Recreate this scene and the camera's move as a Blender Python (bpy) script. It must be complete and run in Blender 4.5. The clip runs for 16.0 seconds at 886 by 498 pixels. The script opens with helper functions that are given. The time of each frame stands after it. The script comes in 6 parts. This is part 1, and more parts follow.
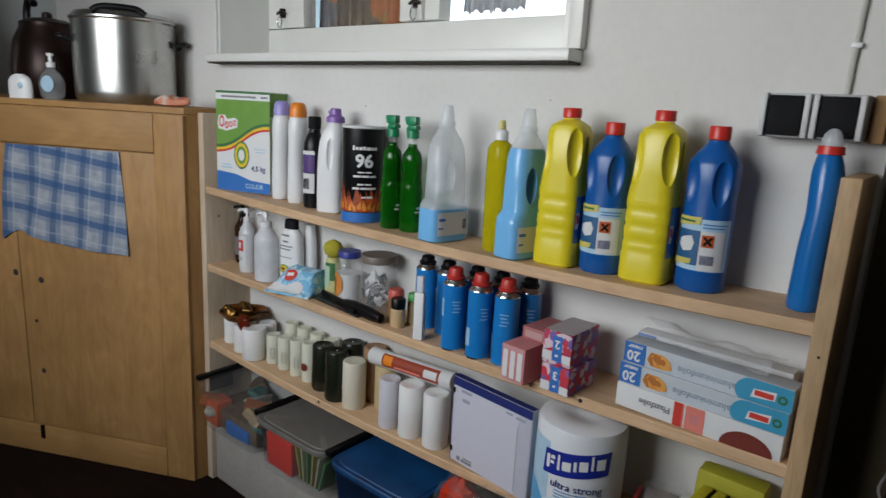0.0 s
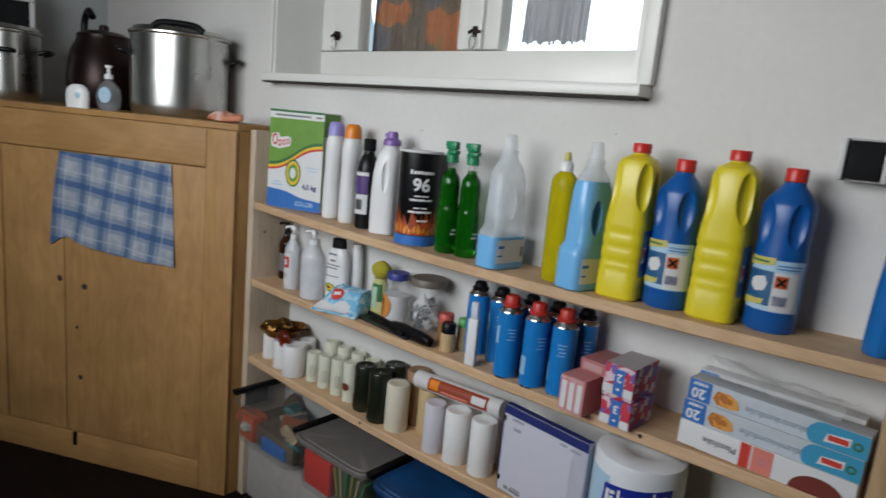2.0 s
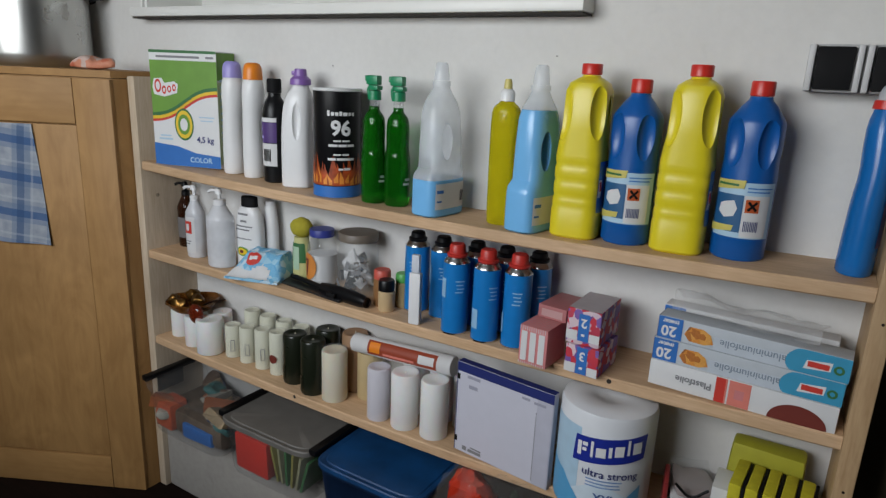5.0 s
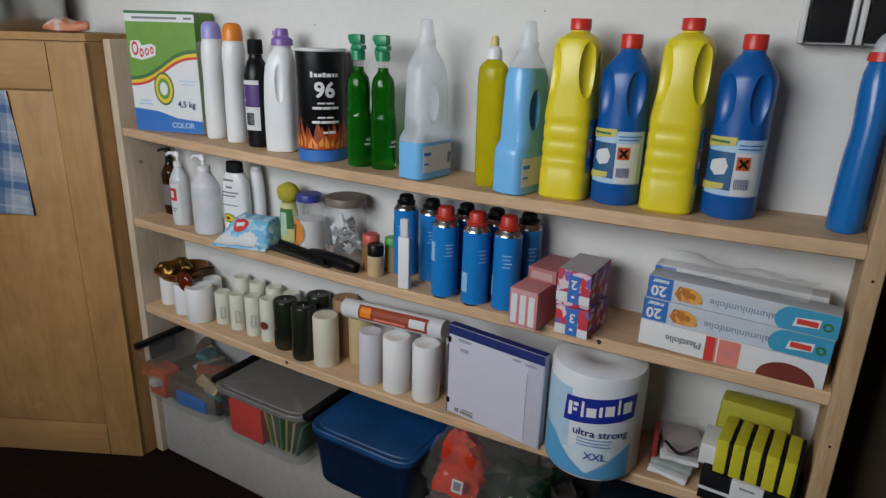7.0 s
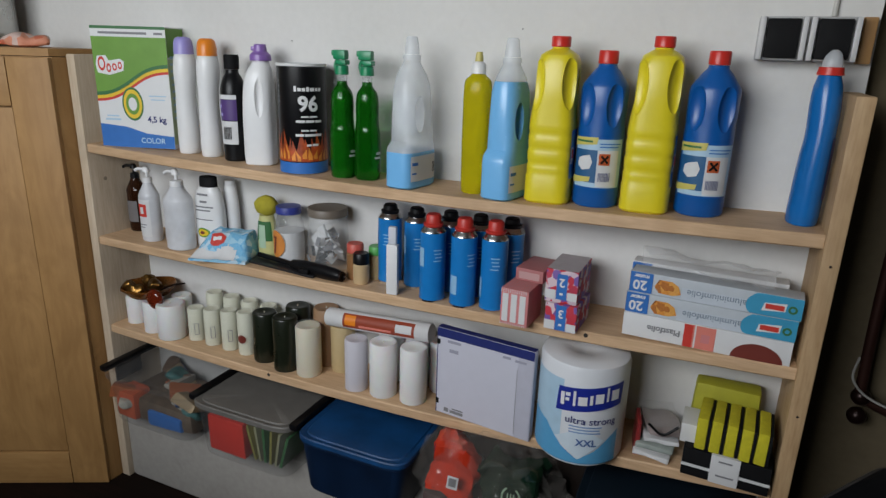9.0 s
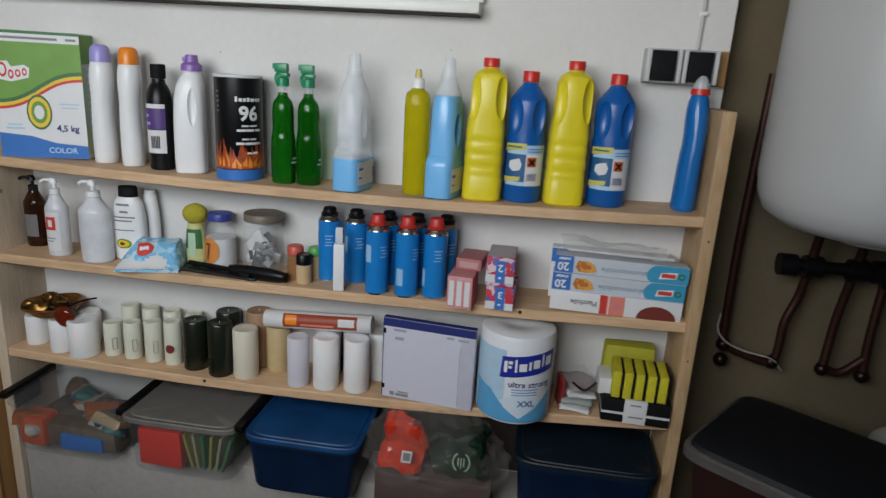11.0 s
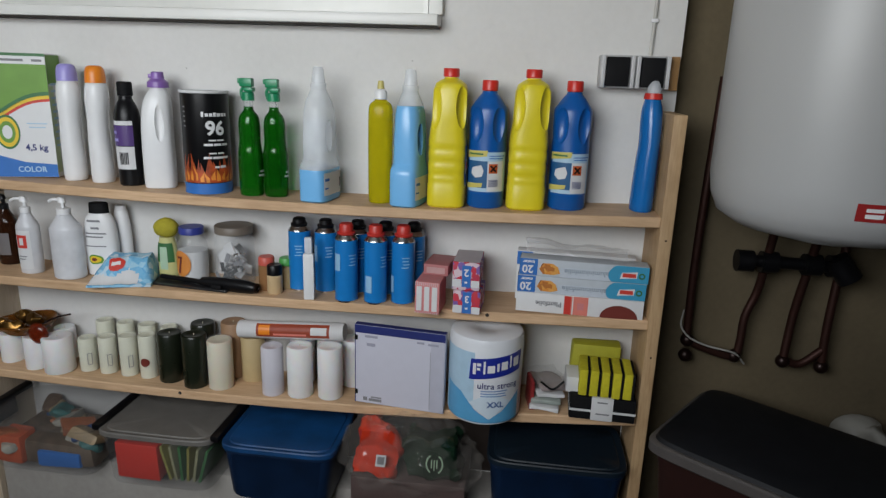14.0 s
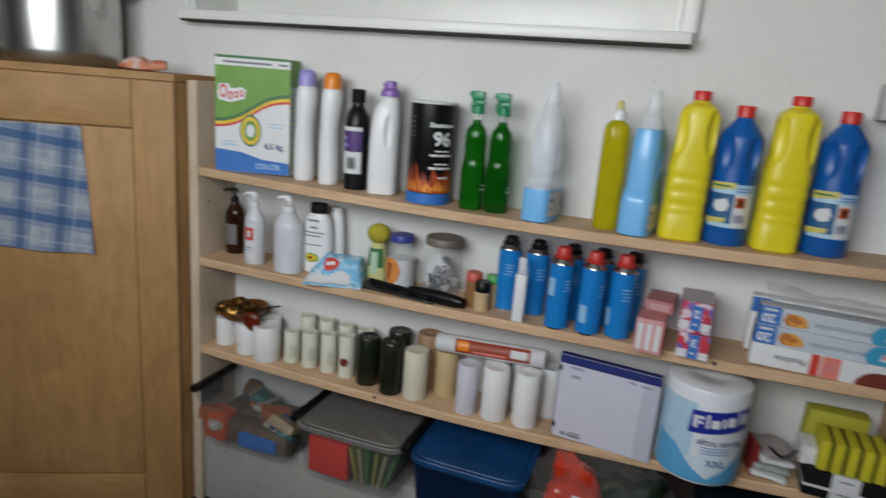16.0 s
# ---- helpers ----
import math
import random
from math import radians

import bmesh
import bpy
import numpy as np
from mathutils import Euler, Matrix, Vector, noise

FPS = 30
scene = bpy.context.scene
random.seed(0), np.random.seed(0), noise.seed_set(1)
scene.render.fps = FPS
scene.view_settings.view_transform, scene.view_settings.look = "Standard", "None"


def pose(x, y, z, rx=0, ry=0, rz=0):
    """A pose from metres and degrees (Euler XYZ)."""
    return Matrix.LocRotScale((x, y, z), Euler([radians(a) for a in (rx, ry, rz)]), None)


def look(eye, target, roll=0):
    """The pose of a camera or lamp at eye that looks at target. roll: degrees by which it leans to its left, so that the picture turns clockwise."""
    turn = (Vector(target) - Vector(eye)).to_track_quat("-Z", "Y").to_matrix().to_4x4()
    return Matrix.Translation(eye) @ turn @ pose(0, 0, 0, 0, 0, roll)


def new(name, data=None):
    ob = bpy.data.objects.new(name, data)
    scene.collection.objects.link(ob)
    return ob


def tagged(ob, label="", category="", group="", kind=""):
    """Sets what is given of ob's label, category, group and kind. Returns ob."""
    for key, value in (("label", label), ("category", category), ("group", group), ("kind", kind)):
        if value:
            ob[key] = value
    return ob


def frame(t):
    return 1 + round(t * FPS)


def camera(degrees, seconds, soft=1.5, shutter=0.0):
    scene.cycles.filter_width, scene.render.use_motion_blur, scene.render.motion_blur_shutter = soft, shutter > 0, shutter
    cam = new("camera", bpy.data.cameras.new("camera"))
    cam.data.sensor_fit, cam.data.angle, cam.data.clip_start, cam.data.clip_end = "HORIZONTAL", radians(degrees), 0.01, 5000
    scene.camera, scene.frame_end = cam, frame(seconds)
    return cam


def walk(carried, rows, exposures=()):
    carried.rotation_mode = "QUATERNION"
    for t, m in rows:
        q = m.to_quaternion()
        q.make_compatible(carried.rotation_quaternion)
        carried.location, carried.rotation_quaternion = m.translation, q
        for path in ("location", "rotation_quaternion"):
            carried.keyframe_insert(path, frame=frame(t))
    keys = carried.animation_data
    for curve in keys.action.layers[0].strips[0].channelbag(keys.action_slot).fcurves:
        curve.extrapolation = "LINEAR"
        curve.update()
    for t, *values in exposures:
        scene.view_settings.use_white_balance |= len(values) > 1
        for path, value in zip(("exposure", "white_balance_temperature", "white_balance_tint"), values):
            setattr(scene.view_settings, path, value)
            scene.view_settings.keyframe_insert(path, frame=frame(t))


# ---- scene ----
cam = camera(69.3, 16.0, soft=1.35, shutter=0.4)
PATH = [
    (0, (2.011, -1.313, 1.386), (0.775, 0.198, 0.952), 3.1),
    (0.5, (2.022, -1.304, 1.394), (0.853, 0.266, 0.982), 2.5),
    (1, (2.001, -1.309, 1.396), (0.848, 0.279, 1.012), 3.2),
    (1.5, (1.958, -1.35, 1.405), (0.802, 0.247, 1.071), 5.3),
    (2, (1.922, -1.397, 1.39), (0.653, 0.104, 1.019), 5.5),
    (2.5, (1.879, -1.401, 1.377), (0.47, -0.039, 0.975), 3.5),
    (3, (1.825, -1.316, 1.374), (0.416, 0.038, 0.946), -1.2),
    (3.5, (1.783, -1.244, 1.347), (0.437, 0.135, 0.814), -0.3),
    (4, (1.769, -1.271, 1.345), (0.638, 0.284, 0.793), -0.2),
    (4.2, (1.763, -1.284, 1.354), (0.714, 0.326, 0.8), 1.2),
    (6.3, (1.757, -1.321, 1.368), (0.777, 0.347, 0.86), 3.0),
    (6.5, (1.756, -1.312, 1.367), (0.773, 0.339, 0.812), 2.4),
    (7, (1.759, -1.293, 1.365), (0.805, 0.344, 0.726), 1.7),
    (7.5, (1.759, -1.292, 1.364), (0.848, 0.365, 0.714), 1.9),
    (8, (1.75, -1.311, 1.366), (0.886, 0.386, 0.751), 2.2),
    (8.5, (1.719, -1.367, 1.363), (0.933, 0.377, 0.778), 2.2),
    (8.7, (1.705, -1.388, 1.362), (0.925, 0.357, 0.774), 2.1),
    (10.8, (1.432, -1.611, 1.364), (1.108, 0.28, 0.801), 2.7),
    (11, (1.463, -1.655, 1.364), (1.197, 0.253, 0.826), 3.4),
    (11.5, (1.525, -1.682, 1.377), (1.213, 0.228, 0.872), 2.3),
    (12, (1.521, -1.681, 1.382), (1.019, 0.191, 0.888), 2.2),
    (12.5, (1.489, -1.666, 1.379), (0.915, 0.169, 0.828), 1.5),
    (13, (1.49, -1.667, 1.381), (1.045, 0.204, 0.833), 2.5),
    (13.5, (1.517, -1.669, 1.384), (1.244, 0.244, 0.868), 2.2),
    (14, (1.519, -1.68, 1.38), (1.29, 0.237, 0.857), 2.0),
    (14.5, (1.488, -1.693, 1.379), (1.191, 0.213, 0.85), 2.4),
    (15, (1.452, -1.696, 1.375), (1.148, 0.213, 0.861), 3.6),
    (15.5, (1.394, -1.698, 1.361), (1.029, 0.2, 0.847), 4.6),
    (16, (1.309, -1.658, 1.36), (0.662, 0.17, 0.871), 4.7),
]
EXPOSURE = [(0, 0.0), (3.0, -0.02), (3.5, -0.16), (4.1, -0.08), (6.3, 0.0), (16, 0.0)]
walk(cam, [(t, look(eye, target, roll)) for t, eye, target, roll in PATH], EXPOSURE)

# ---- world and light ----
world = bpy.data.worlds.new("sky")
scene.world = world
world.use_nodes = True
wn = world.node_tree
sky = wn.nodes.new("ShaderNodeTexSky")
sky.sky_type, sky.sun_disc = "NISHITA", False
sky.sun_elevation, sky.sun_rotation = radians(38), radians(200)
wn.links.new(sky.outputs[0], wn.nodes["Background"].inputs[0])
wn.nodes["Background"].inputs[1].default_value = 0.15

FLOOR = -0.035      # floor level
WALL = 0.02         # face of the shelf wall
LEFT, RIGHT, REAR, CEIL = -1.64, 3.35, -2.1, 2.5


def area(name, eye, target, sx, sy, watts, colour):
    lamp = bpy.data.lights.new(name, "AREA")
    lamp.shape, lamp.size, lamp.size_y, lamp.energy, lamp.color = "RECTANGLE", sx, sy, watts, colour
    ob = new(name, lamp)
    ob.matrix_world = look(eye, target)
    return ob


area("rear_window_daylight", (0.66, REAR + 0.02, 1.74), (0.70, 0, 1.25), 1.5, 0.76, 35, (0.925, 0.965, 1.0))
area("shelf_window_daylight", (0.55, 0.33, 2.0), (0.55, -2.0, 1.2), 1.25, 0.8, 6, (0.90, 0.96, 1.0))


# ---- materials ----
def ramp(nt, fac, a, b, lo=0.3, hi=0.7):
    r = nt.nodes.new("ShaderNodeValToRGB")
    r.color_ramp.elements[0].position, r.color_ramp.elements[1].position = lo, hi
    r.color_ramp.elements[0].color, r.color_ramp.elements[1].color = (*a, 1), (*b, 1)
    nt.links.new(fac, r.inputs[0])
    return r.outputs[0]


def noise_tex(nt, scale, detail=4, vec=None, stretch=(1, 1, 1), distort=0.0):
    n = nt.nodes.new("ShaderNodeTexNoise")
    n.inputs["Scale"].default_value, n.inputs["Detail"].default_value = scale, detail
    n.inputs["Distortion"].default_value = distort
    m = nt.nodes.new("ShaderNodeMapping")
    m.inputs["Scale"].default_value = stretch
    c = nt.nodes.new("ShaderNodeTexCoord")
    nt.links.new(vec or c.outputs["Object"], m.inputs[0])
    nt.links.new(m.outputs[0], n.inputs[0])
    return n.outputs["Fac"]


def mix(nt, fac, a, b, mode="MIX"):
    m = nt.nodes.new("ShaderNodeMix")
    m.data_type, m.blend_type = "RGBA", mode
    for key, v in ((0, fac), (6, a), (7, b)):
        if isinstance(v, (int, float)):
            m.inputs[key].default_value = v
        elif isinstance(v, tuple):
            m.inputs[key].default_value = (*v, 1)
        else:
            nt.links.new(v, m.inputs[key])
    return m.outputs[2]


def base(name):
    m = bpy.data.materials.new(name)
    m.use_nodes = True
    return m, m.node_tree, m.node_tree.nodes["Principled BSDF"]


def bump(nt, p, h, strength, dist=0.002):
    b = nt.nodes.new("ShaderNodeBump")
    b.inputs["Strength"].default_value, b.inputs["Distance"].default_value = strength, dist
    nt.links.new(h, b.inputs["Height"])
    nt.links.new(b.outputs[0], p.inputs["Normal"])


def plain(name, colour, rough=0.45, metal=0.0, vary=0.12, scale=40, bumps=0.05, **more):
    """A surface with soft blotches and fine grain."""
    m, nt, p = base(name)
    dark = tuple(c * (1 - vary) for c in colour)
    c = mix(nt, 0.5, ramp(nt, noise_tex(nt, scale), dark, colour), ramp(nt, noise_tex(nt, scale * 0.13, 3), dark, colour))
    nt.links.new(c, p.inputs["Base Color"])
    r = nt.nodes.new("ShaderNodeMapRange")
    r.inputs["To Min"].default_value, r.inputs["To Max"].default_value = rough * 0.85, min(1, rough * 1.2)
    nt.links.new(noise_tex(nt, scale * 0.6), r.inputs[0])
    nt.links.new(r.outputs[0], p.inputs["Roughness"])
    p.inputs["Metallic"].default_value = metal
    for k, v in more.items():
        p.inputs[k.replace("_", " ")].default_value = v
    if bumps:
        bump(nt, p, noise_tex(nt, scale * 6, 3), bumps, 0.001)
    return m


def wood(name, light, dark, axis=0, scale=9.0, rough=0.6, figure=1.6):
    """Sawn softwood with stretched grain, flecks and a few knots. axis: along which the grain runs."""
    m, nt, p = base(name)
    st = [1, 1, 1]
    st[axis] = 0.09
    st2 = [1, 1, 1]
    st2[axis] = 0.3
    g = noise_tex(nt, scale * 5, 6, stretch=[x if x < 1 else (1 if figure < 2 else 0.7) for x in st] if figure < 2 else [0.8 if x == 1 else 0.3 for x in st], distort=figure)
    fine = noise_tex(nt, scale * 26, 3, stretch=st)
    blot = noise_tex(nt, max(2.6, scale * 0.35), 5, distort=0.8)
    v = nt.nodes.new("ShaderNodeTexVoronoi")
    v.inputs["Scale"].default_value = 3.2
    mp = nt.nodes.new("ShaderNodeMapping")
    mp.inputs["Scale"].default_value = st2
    tc = nt.nodes.new("ShaderNodeTexCoord")
    nt.links.new(tc.outputs["Object"], mp.inputs[0])
    nt.links.new(mp.outputs[0], v.inputs[0])
    c = ramp(nt, g, dark, light, 0.3, 0.66)
    c = mix(nt, 0.35, c, ramp(nt, fine, dark, light, 0.35, 0.6))
    c = mix(nt, ramp(nt, blot, (0, 0, 0), (0.6, 0.6, 0.6), 0.45, 0.75), c, tuple(x * 0.68 for x in dark))
    c = mix(nt, ramp(nt, v.outputs["Distance"], (0.75, 0.75, 0.75), (0, 0, 0), 0.03, 0.075), c, tuple(x * 0.35 for x in dark))
    nt.links.new(c, p.inputs["Base Color"])
    p.inputs["Roughness"].default_value = rough
    bump(nt, p, g, 0.12, 0.0015)
    return m


def clear(name, colour, rough=0.08, trans=0.92, ior=1.3):
    m, nt, p = base(name)
    c = ramp(nt, noise_tex(nt, 18), tuple(x * 0.9 for x in colour), colour)
    nt.links.new(c, p.inputs["Base Color"])
    p.inputs["Roughness"].default_value, p.inputs["Transmission Weight"].default_value, p.inputs["IOR"].default_value = rough, trans, ior
    return m


def thin(name, colour, alpha, rough=0.12):
    """Thin clear or frosted skin: mostly see-through, with a gloss."""
    m, nt, p = base(name)
    nt.links.new(ramp(nt, noise_tex(nt, 25), tuple(x * 0.9 for x in colour), colour), p.inputs["Base Color"])
    r = nt.nodes.new("ShaderNodeMapRange")
    r.inputs["To Min"].default_value, r.inputs["To Max"].default_value = alpha * 0.75, min(1, alpha * 1.25)
    nt.links.new(noise_tex(nt, 12, 3), r.inputs[0])
    nt.links.new(r.outputs[0], p.inputs["Alpha"])
    p.inputs["Roughness"].default_value = rough
    bump(nt, p, noise_tex(nt, 30, 3), 0.15, 0.003)
    return m


def plaster(name, colour, stain):
    m, nt, p = base(name)
    c = ramp(nt, noise_tex(nt, 2.3, 6), stain, colour, 0.25, 0.6)
    c = mix(nt, 0.25, c, ramp(nt, noise_tex(nt, 55, 4), stain, colour))
    v = noise_tex(nt, 7, 8, distort=0.6)
    c = mix(nt, ramp(nt, v, (0, 0, 0), (0.35, 0.35, 0.35), 0.66, 0.78), c, tuple(x * 0.6 for x in stain))
    nt.links.new(c, p.inputs["Base Color"])
    p.inputs["Roughness"].default_value = 0.85
    bump(nt, p, noise_tex(nt, 38, 6), 0.22, 0.004)
    return m


WHITE_WALL = plaster("white_plaster", (0.70, 0.69, 0.67), (0.60, 0.59, 0.57))
# beige lowered in colour to include the shade around the heater
BEIGE_WALL = plaster("shaded_beige_plaster", (0.135, 0.105, 0.060), (0.075, 0.057, 0.032))
# unseen walls and ceiling are kept dark so little light bounces back
LOW_BOUNCE_WALL = plaster("low_bounce_plaster", (0.06, 0.052, 0.045), (0.04, 0.034, 0.03))
CEILING = plaster("low_bounce_ceiling", (0.17, 0.16, 0.15), (0.12, 0.11, 0.10))
FLOOR_MAT = wood("dark_floor", (0.012, 0.005, 0.0035), (0.005, 0.003, 0.002), 0, 5, 0.8)
FLOOR_MAT.node_tree.nodes["Principled BSDF"].inputs["Specular IOR Level"].default_value = 0.12
PINE_X = wood("pine_board", (0.67, 0.455, 0.275), (0.51, 0.32, 0.175), 0)
PINE_Z = wood("pine_upright", (0.55, 0.38, 0.21), (0.38, 0.23, 0.11), 2)
PINE_PALE = wood("pale_pine_upright", (0.64, 0.53, 0.40), (0.50, 0.39, 0.27), 2)
PLY_Z = wood("birch_ply", (0.45, 0.25, 0.09), (0.33, 0.17, 0.056), 2, 2.2, figure=3.5)
PLY_X = wood("birch_rail", (0.44, 0.245, 0.088), (0.33, 0.17, 0.055), 0, 2.2, figure=2.5)
WHITE_PAINT = plain("white_gloss_paint", (0.74, 0.74, 0.71), 0.35, vary=0.08, scale=12)
DARK_LINE = plain("dark_knot_and_shadow", (0.03, 0.025, 0.02), 0.9)
WHITE = plain("white_plastic", (0.78, 0.78, 0.78), 0.32, vary=0.05)
OFFWHITE = plain("off_white_paper", (0.66, 0.66, 0.66), 0.7, vary=0.06)
GREYTXT = plain("grey_print", (0.22, 0.22, 0.23), 0.6)
BLACK = plain("black_plastic", (0.005, 0.005, 0.006), 0.35, vary=0.3, Specular_IOR_Level=0.3)
BLACKMATT = plain("black_matt", (0.006, 0.006, 0.007), 0.7, vary=0.3, Specular_IOR_Level=0.2)
RED = plain("red_plastic", (0.62, 0.03, 0.02), 0.35)
REDPRINT = plain("red_print", (0.62, 0.045, 0.03), 0.5)
ORANGE = plain("orange_plastic", (0.85, 0.25, 0.02), 0.35)
LILAC = plain("lilac_plastic", (0.36, 0.32, 0.70), 0.35)
PURPLE = plain("purple_plastic", (0.25, 0.13, 0.42), 0.35)
DKPURPLE = plain("dark_purple_print", (0.09, 0.045, 0.19), 0.45)
YELLOW = plain("yellow_plastic", (0.74, 0.61, 0.018), 0.33, vary=0.1, scale=25)
BLUE = plain("blue_plastic", (0.004, 0.095, 0.36), 0.33, vary=0.15, scale=25)
GASBLUE = plain("can_blue_paint", (0.010, 0.20, 0.56), 0.32, vary=0.12)
DUCKBLUE = plain("bright_blue_plastic", (0.008, 0.15, 0.47), 0.25)
NAVY = plain("navy_print", (0.02, 0.03, 0.16), 0.45)
BLUEPRINT = plain("blue_print", (0.03, 0.16, 0.50), 0.5)
TEAL = plain("turquoise_print", (0.045, 0.32, 0.52), 0.5)
PALEBLUE = plain("pale_blue_print", (0.42, 0.60, 0.74), 0.5)
GREENPRINT = plain("green_print", (0.16, 0.34, 0.045), 0.5, vary=0.25, scale=18)
DKGREEN = plain("dark_green_print", (0.04, 0.16, 0.05), 0.5)
YELPRINT = plain("yellow_print", (0.80, 0.55, 0.03), 0.5)
GREENCAP = plain("green_trigger_plastic", (0.01, 0.24, 0.10), 0.35)
GREENLIQ = clear("green_liquid", (0.012, 0.20, 0.010), 0.04, 0.75, 1.33)
YELLIQ = clear("yellow_green_liquid", (0.62, 0.53, 0.012), 0.1, 0.5, 1.2)
BLUELIQ = plain("light_blue_liquid", (0.18, 0.47, 0.80), 0.25, vary=0.06)
FROST = thin("frosted_plastic", (0.80, 0.84, 0.88), 0.42, 0.25)
CLEARPET = thin("clear_plastic", (0.62, 0.64, 0.65), 0.18, 0.05)
GLASS = clear("glass", (0.97, 0.98, 0.98), 0.02, 1.0, 1.12)
MILKY = thin("milky_plastic", (0.80, 0.81, 0.84), 0.72, 0.28)
BROWNPET = clear("brown_plastic", (0.05, 0.018, 0.008), 0.12, 0.5, 1.3)
STEEL = plain("brushed_aluminium", (0.56, 0.56, 0.54), 0.28, 1.0, 0.15, 15, 0.03)
CHROME = plain("bright_tin", (0.72, 0.72, 0.72), 0.22, 1.0, 0.08)
DARKMETAL = plain("dark_tarnished_metal", (0.022, 0.009, 0.007), 0.35, 0.6, 0.35, 20)
# copper made near black for the shade under the heater
COPPER = plain("shade_darkened_copper", (0.055, 0.02, 0.014), 0.5, 0.6, 0.4, 30)
BRASS = plain("old_brass", (0.27, 0.14, 0.035), 0.32, 0.9, 0.5)
WAX = plain("white_wax", (0.82, 0.81, 0.80), 0.5, vary=0.06, Subsurface_Weight=0.15)
CREAMWAX = plain("cream_wax", (0.72, 0.67, 0.53), 0.5, vary=0.08, Subsurface_Weight=0.15)
GREENWAX = plain("pale_ivory_wax", (0.72, 0.72, 0.58), 0.5, vary=0.08)
TANWAX = plain("tan_wax", (0.55, 0.42, 0.22), 0.55, vary=0.1)
DARKWAX = plain("dark_green_wax", (0.014, 0.018, 0.010), 0.28, vary=0.3)
SPONGE = plain("yellow_sponge", (0.62, 0.55, 0.02), 0.9, vary=0.25, scale=120, bumps=0.5)
CARD = plain("white_card", (0.72, 0.72, 0.72), 0.6, vary=0.05)
LAVENDER = plain("lavender_card", (0.58, 0.58, 0.66), 0.6, vary=0.05)
PINK = plain("pink_print", (0.64, 0.22, 0.22), 0.55)
DUSTYPINK = plain("dusty_pink_print", (0.50, 0.30, 0.29), 0.55)
SALMON = plain("salmon_print", (0.74, 0.22, 0.17), 0.55)
BROWNPRINT = plain("brown_print", (0.18, 0.03, 0.02), 0.5)
RUST = plain("rust_print", (0.33, 0.05, 0.018), 0.5, vary=0.25)
# white enamel greyed down to follow the dimmer light on the heater
BOILER = plain("dimmed_boiler_enamel", (0.42, 0.42, 0.415), 0.4, vary=0.06, scale=5, bumps=0.02)
RUBBER = plain("tyre_rubber", (0.02, 0.02, 0.02), 0.8)
WHITECLOTH = plain("white_cloth", (0.76, 0.79, 0.82), 0.9, vary=0.15, scale=20, bumps=0.3)
GREYCLOTH = plain("grey_curtain", (0.45, 0.45, 0.46), 0.9, vary=0.2, scale=12, bumps=0.3)
# tub colour taken near black for the shade under the shelf
BLUEBIN = plain("shaded_blue_bin_plastic", (0.004, 0.020, 0.062), 0.45, vary=0.6, scale=14)
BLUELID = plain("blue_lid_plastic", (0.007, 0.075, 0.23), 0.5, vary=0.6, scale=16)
CLEARBIN = thin("scuffed_clear_plastic", (0.24, 0.24, 0.24), 0.10, 0.18)
MAROON = plain("maroon_plastic", (0.03, 0.011, 0.009), 0.45, vary=0.25)
DARKLID = plain("dusty_black_lid", (0.007, 0.008, 0.011), 0.6, vary=0.5, scale=15, Specular_IOR_Level=0.3)
FILM = thin("clear_film", (0.85, 0.86, 0.87), 0.06, 0.06)
BAGFILM = thin("crumpled_bag_film", (0.80, 0.81, 0.82), 0.15, 0.05)
SACKFILM = thin("sack_film", (0.50, 0.47, 0.43), 0.085, 0.03)
FAINT = plain("faint_grey_print", (0.50, 0.50, 0.52), 0.5)
PALEPRINT = plain("pale_can_print", (0.30, 0.52, 0.74), 0.45)


def patches(name, colours, scale, rough=0.6):
    """Printed blotches of several colours."""
    m, nt, p = base(name)
    v = nt.nodes.new("ShaderNodeTexVoronoi")
    v.inputs["Scale"].default_value = scale
    c = nt.nodes.new("ShaderNodeTexCoord")
    nt.links.new(c.outputs["Object"], v.inputs[0])
    s = nt.nodes.new("ShaderNodeSeparateColor")
    nt.links.new(v.outputs["Color"], s.inputs[0])
    r = nt.nodes.new("ShaderNodeValToRGB")
    r.color_ramp.interpolation = "CONSTANT"
    while len(r.color_ramp.elements) < len(colours):
        r.color_ramp.elements.new(0.5)
    for i, (e, col) in enumerate(zip(r.color_ramp.elements, colours)):
        e.position, e.color = i / len(colours), (*col, 1)
    nt.links.new(s.outputs[0], r.inputs[0])
    nt.links.new(mix(nt, 0.3, r.outputs[0], ramp(nt, noise_tex(nt, scale * 4), colours[0], colours[-1])), p.inputs["Base Color"])
    p.inputs["Roughness"].default_value = rough
    return m


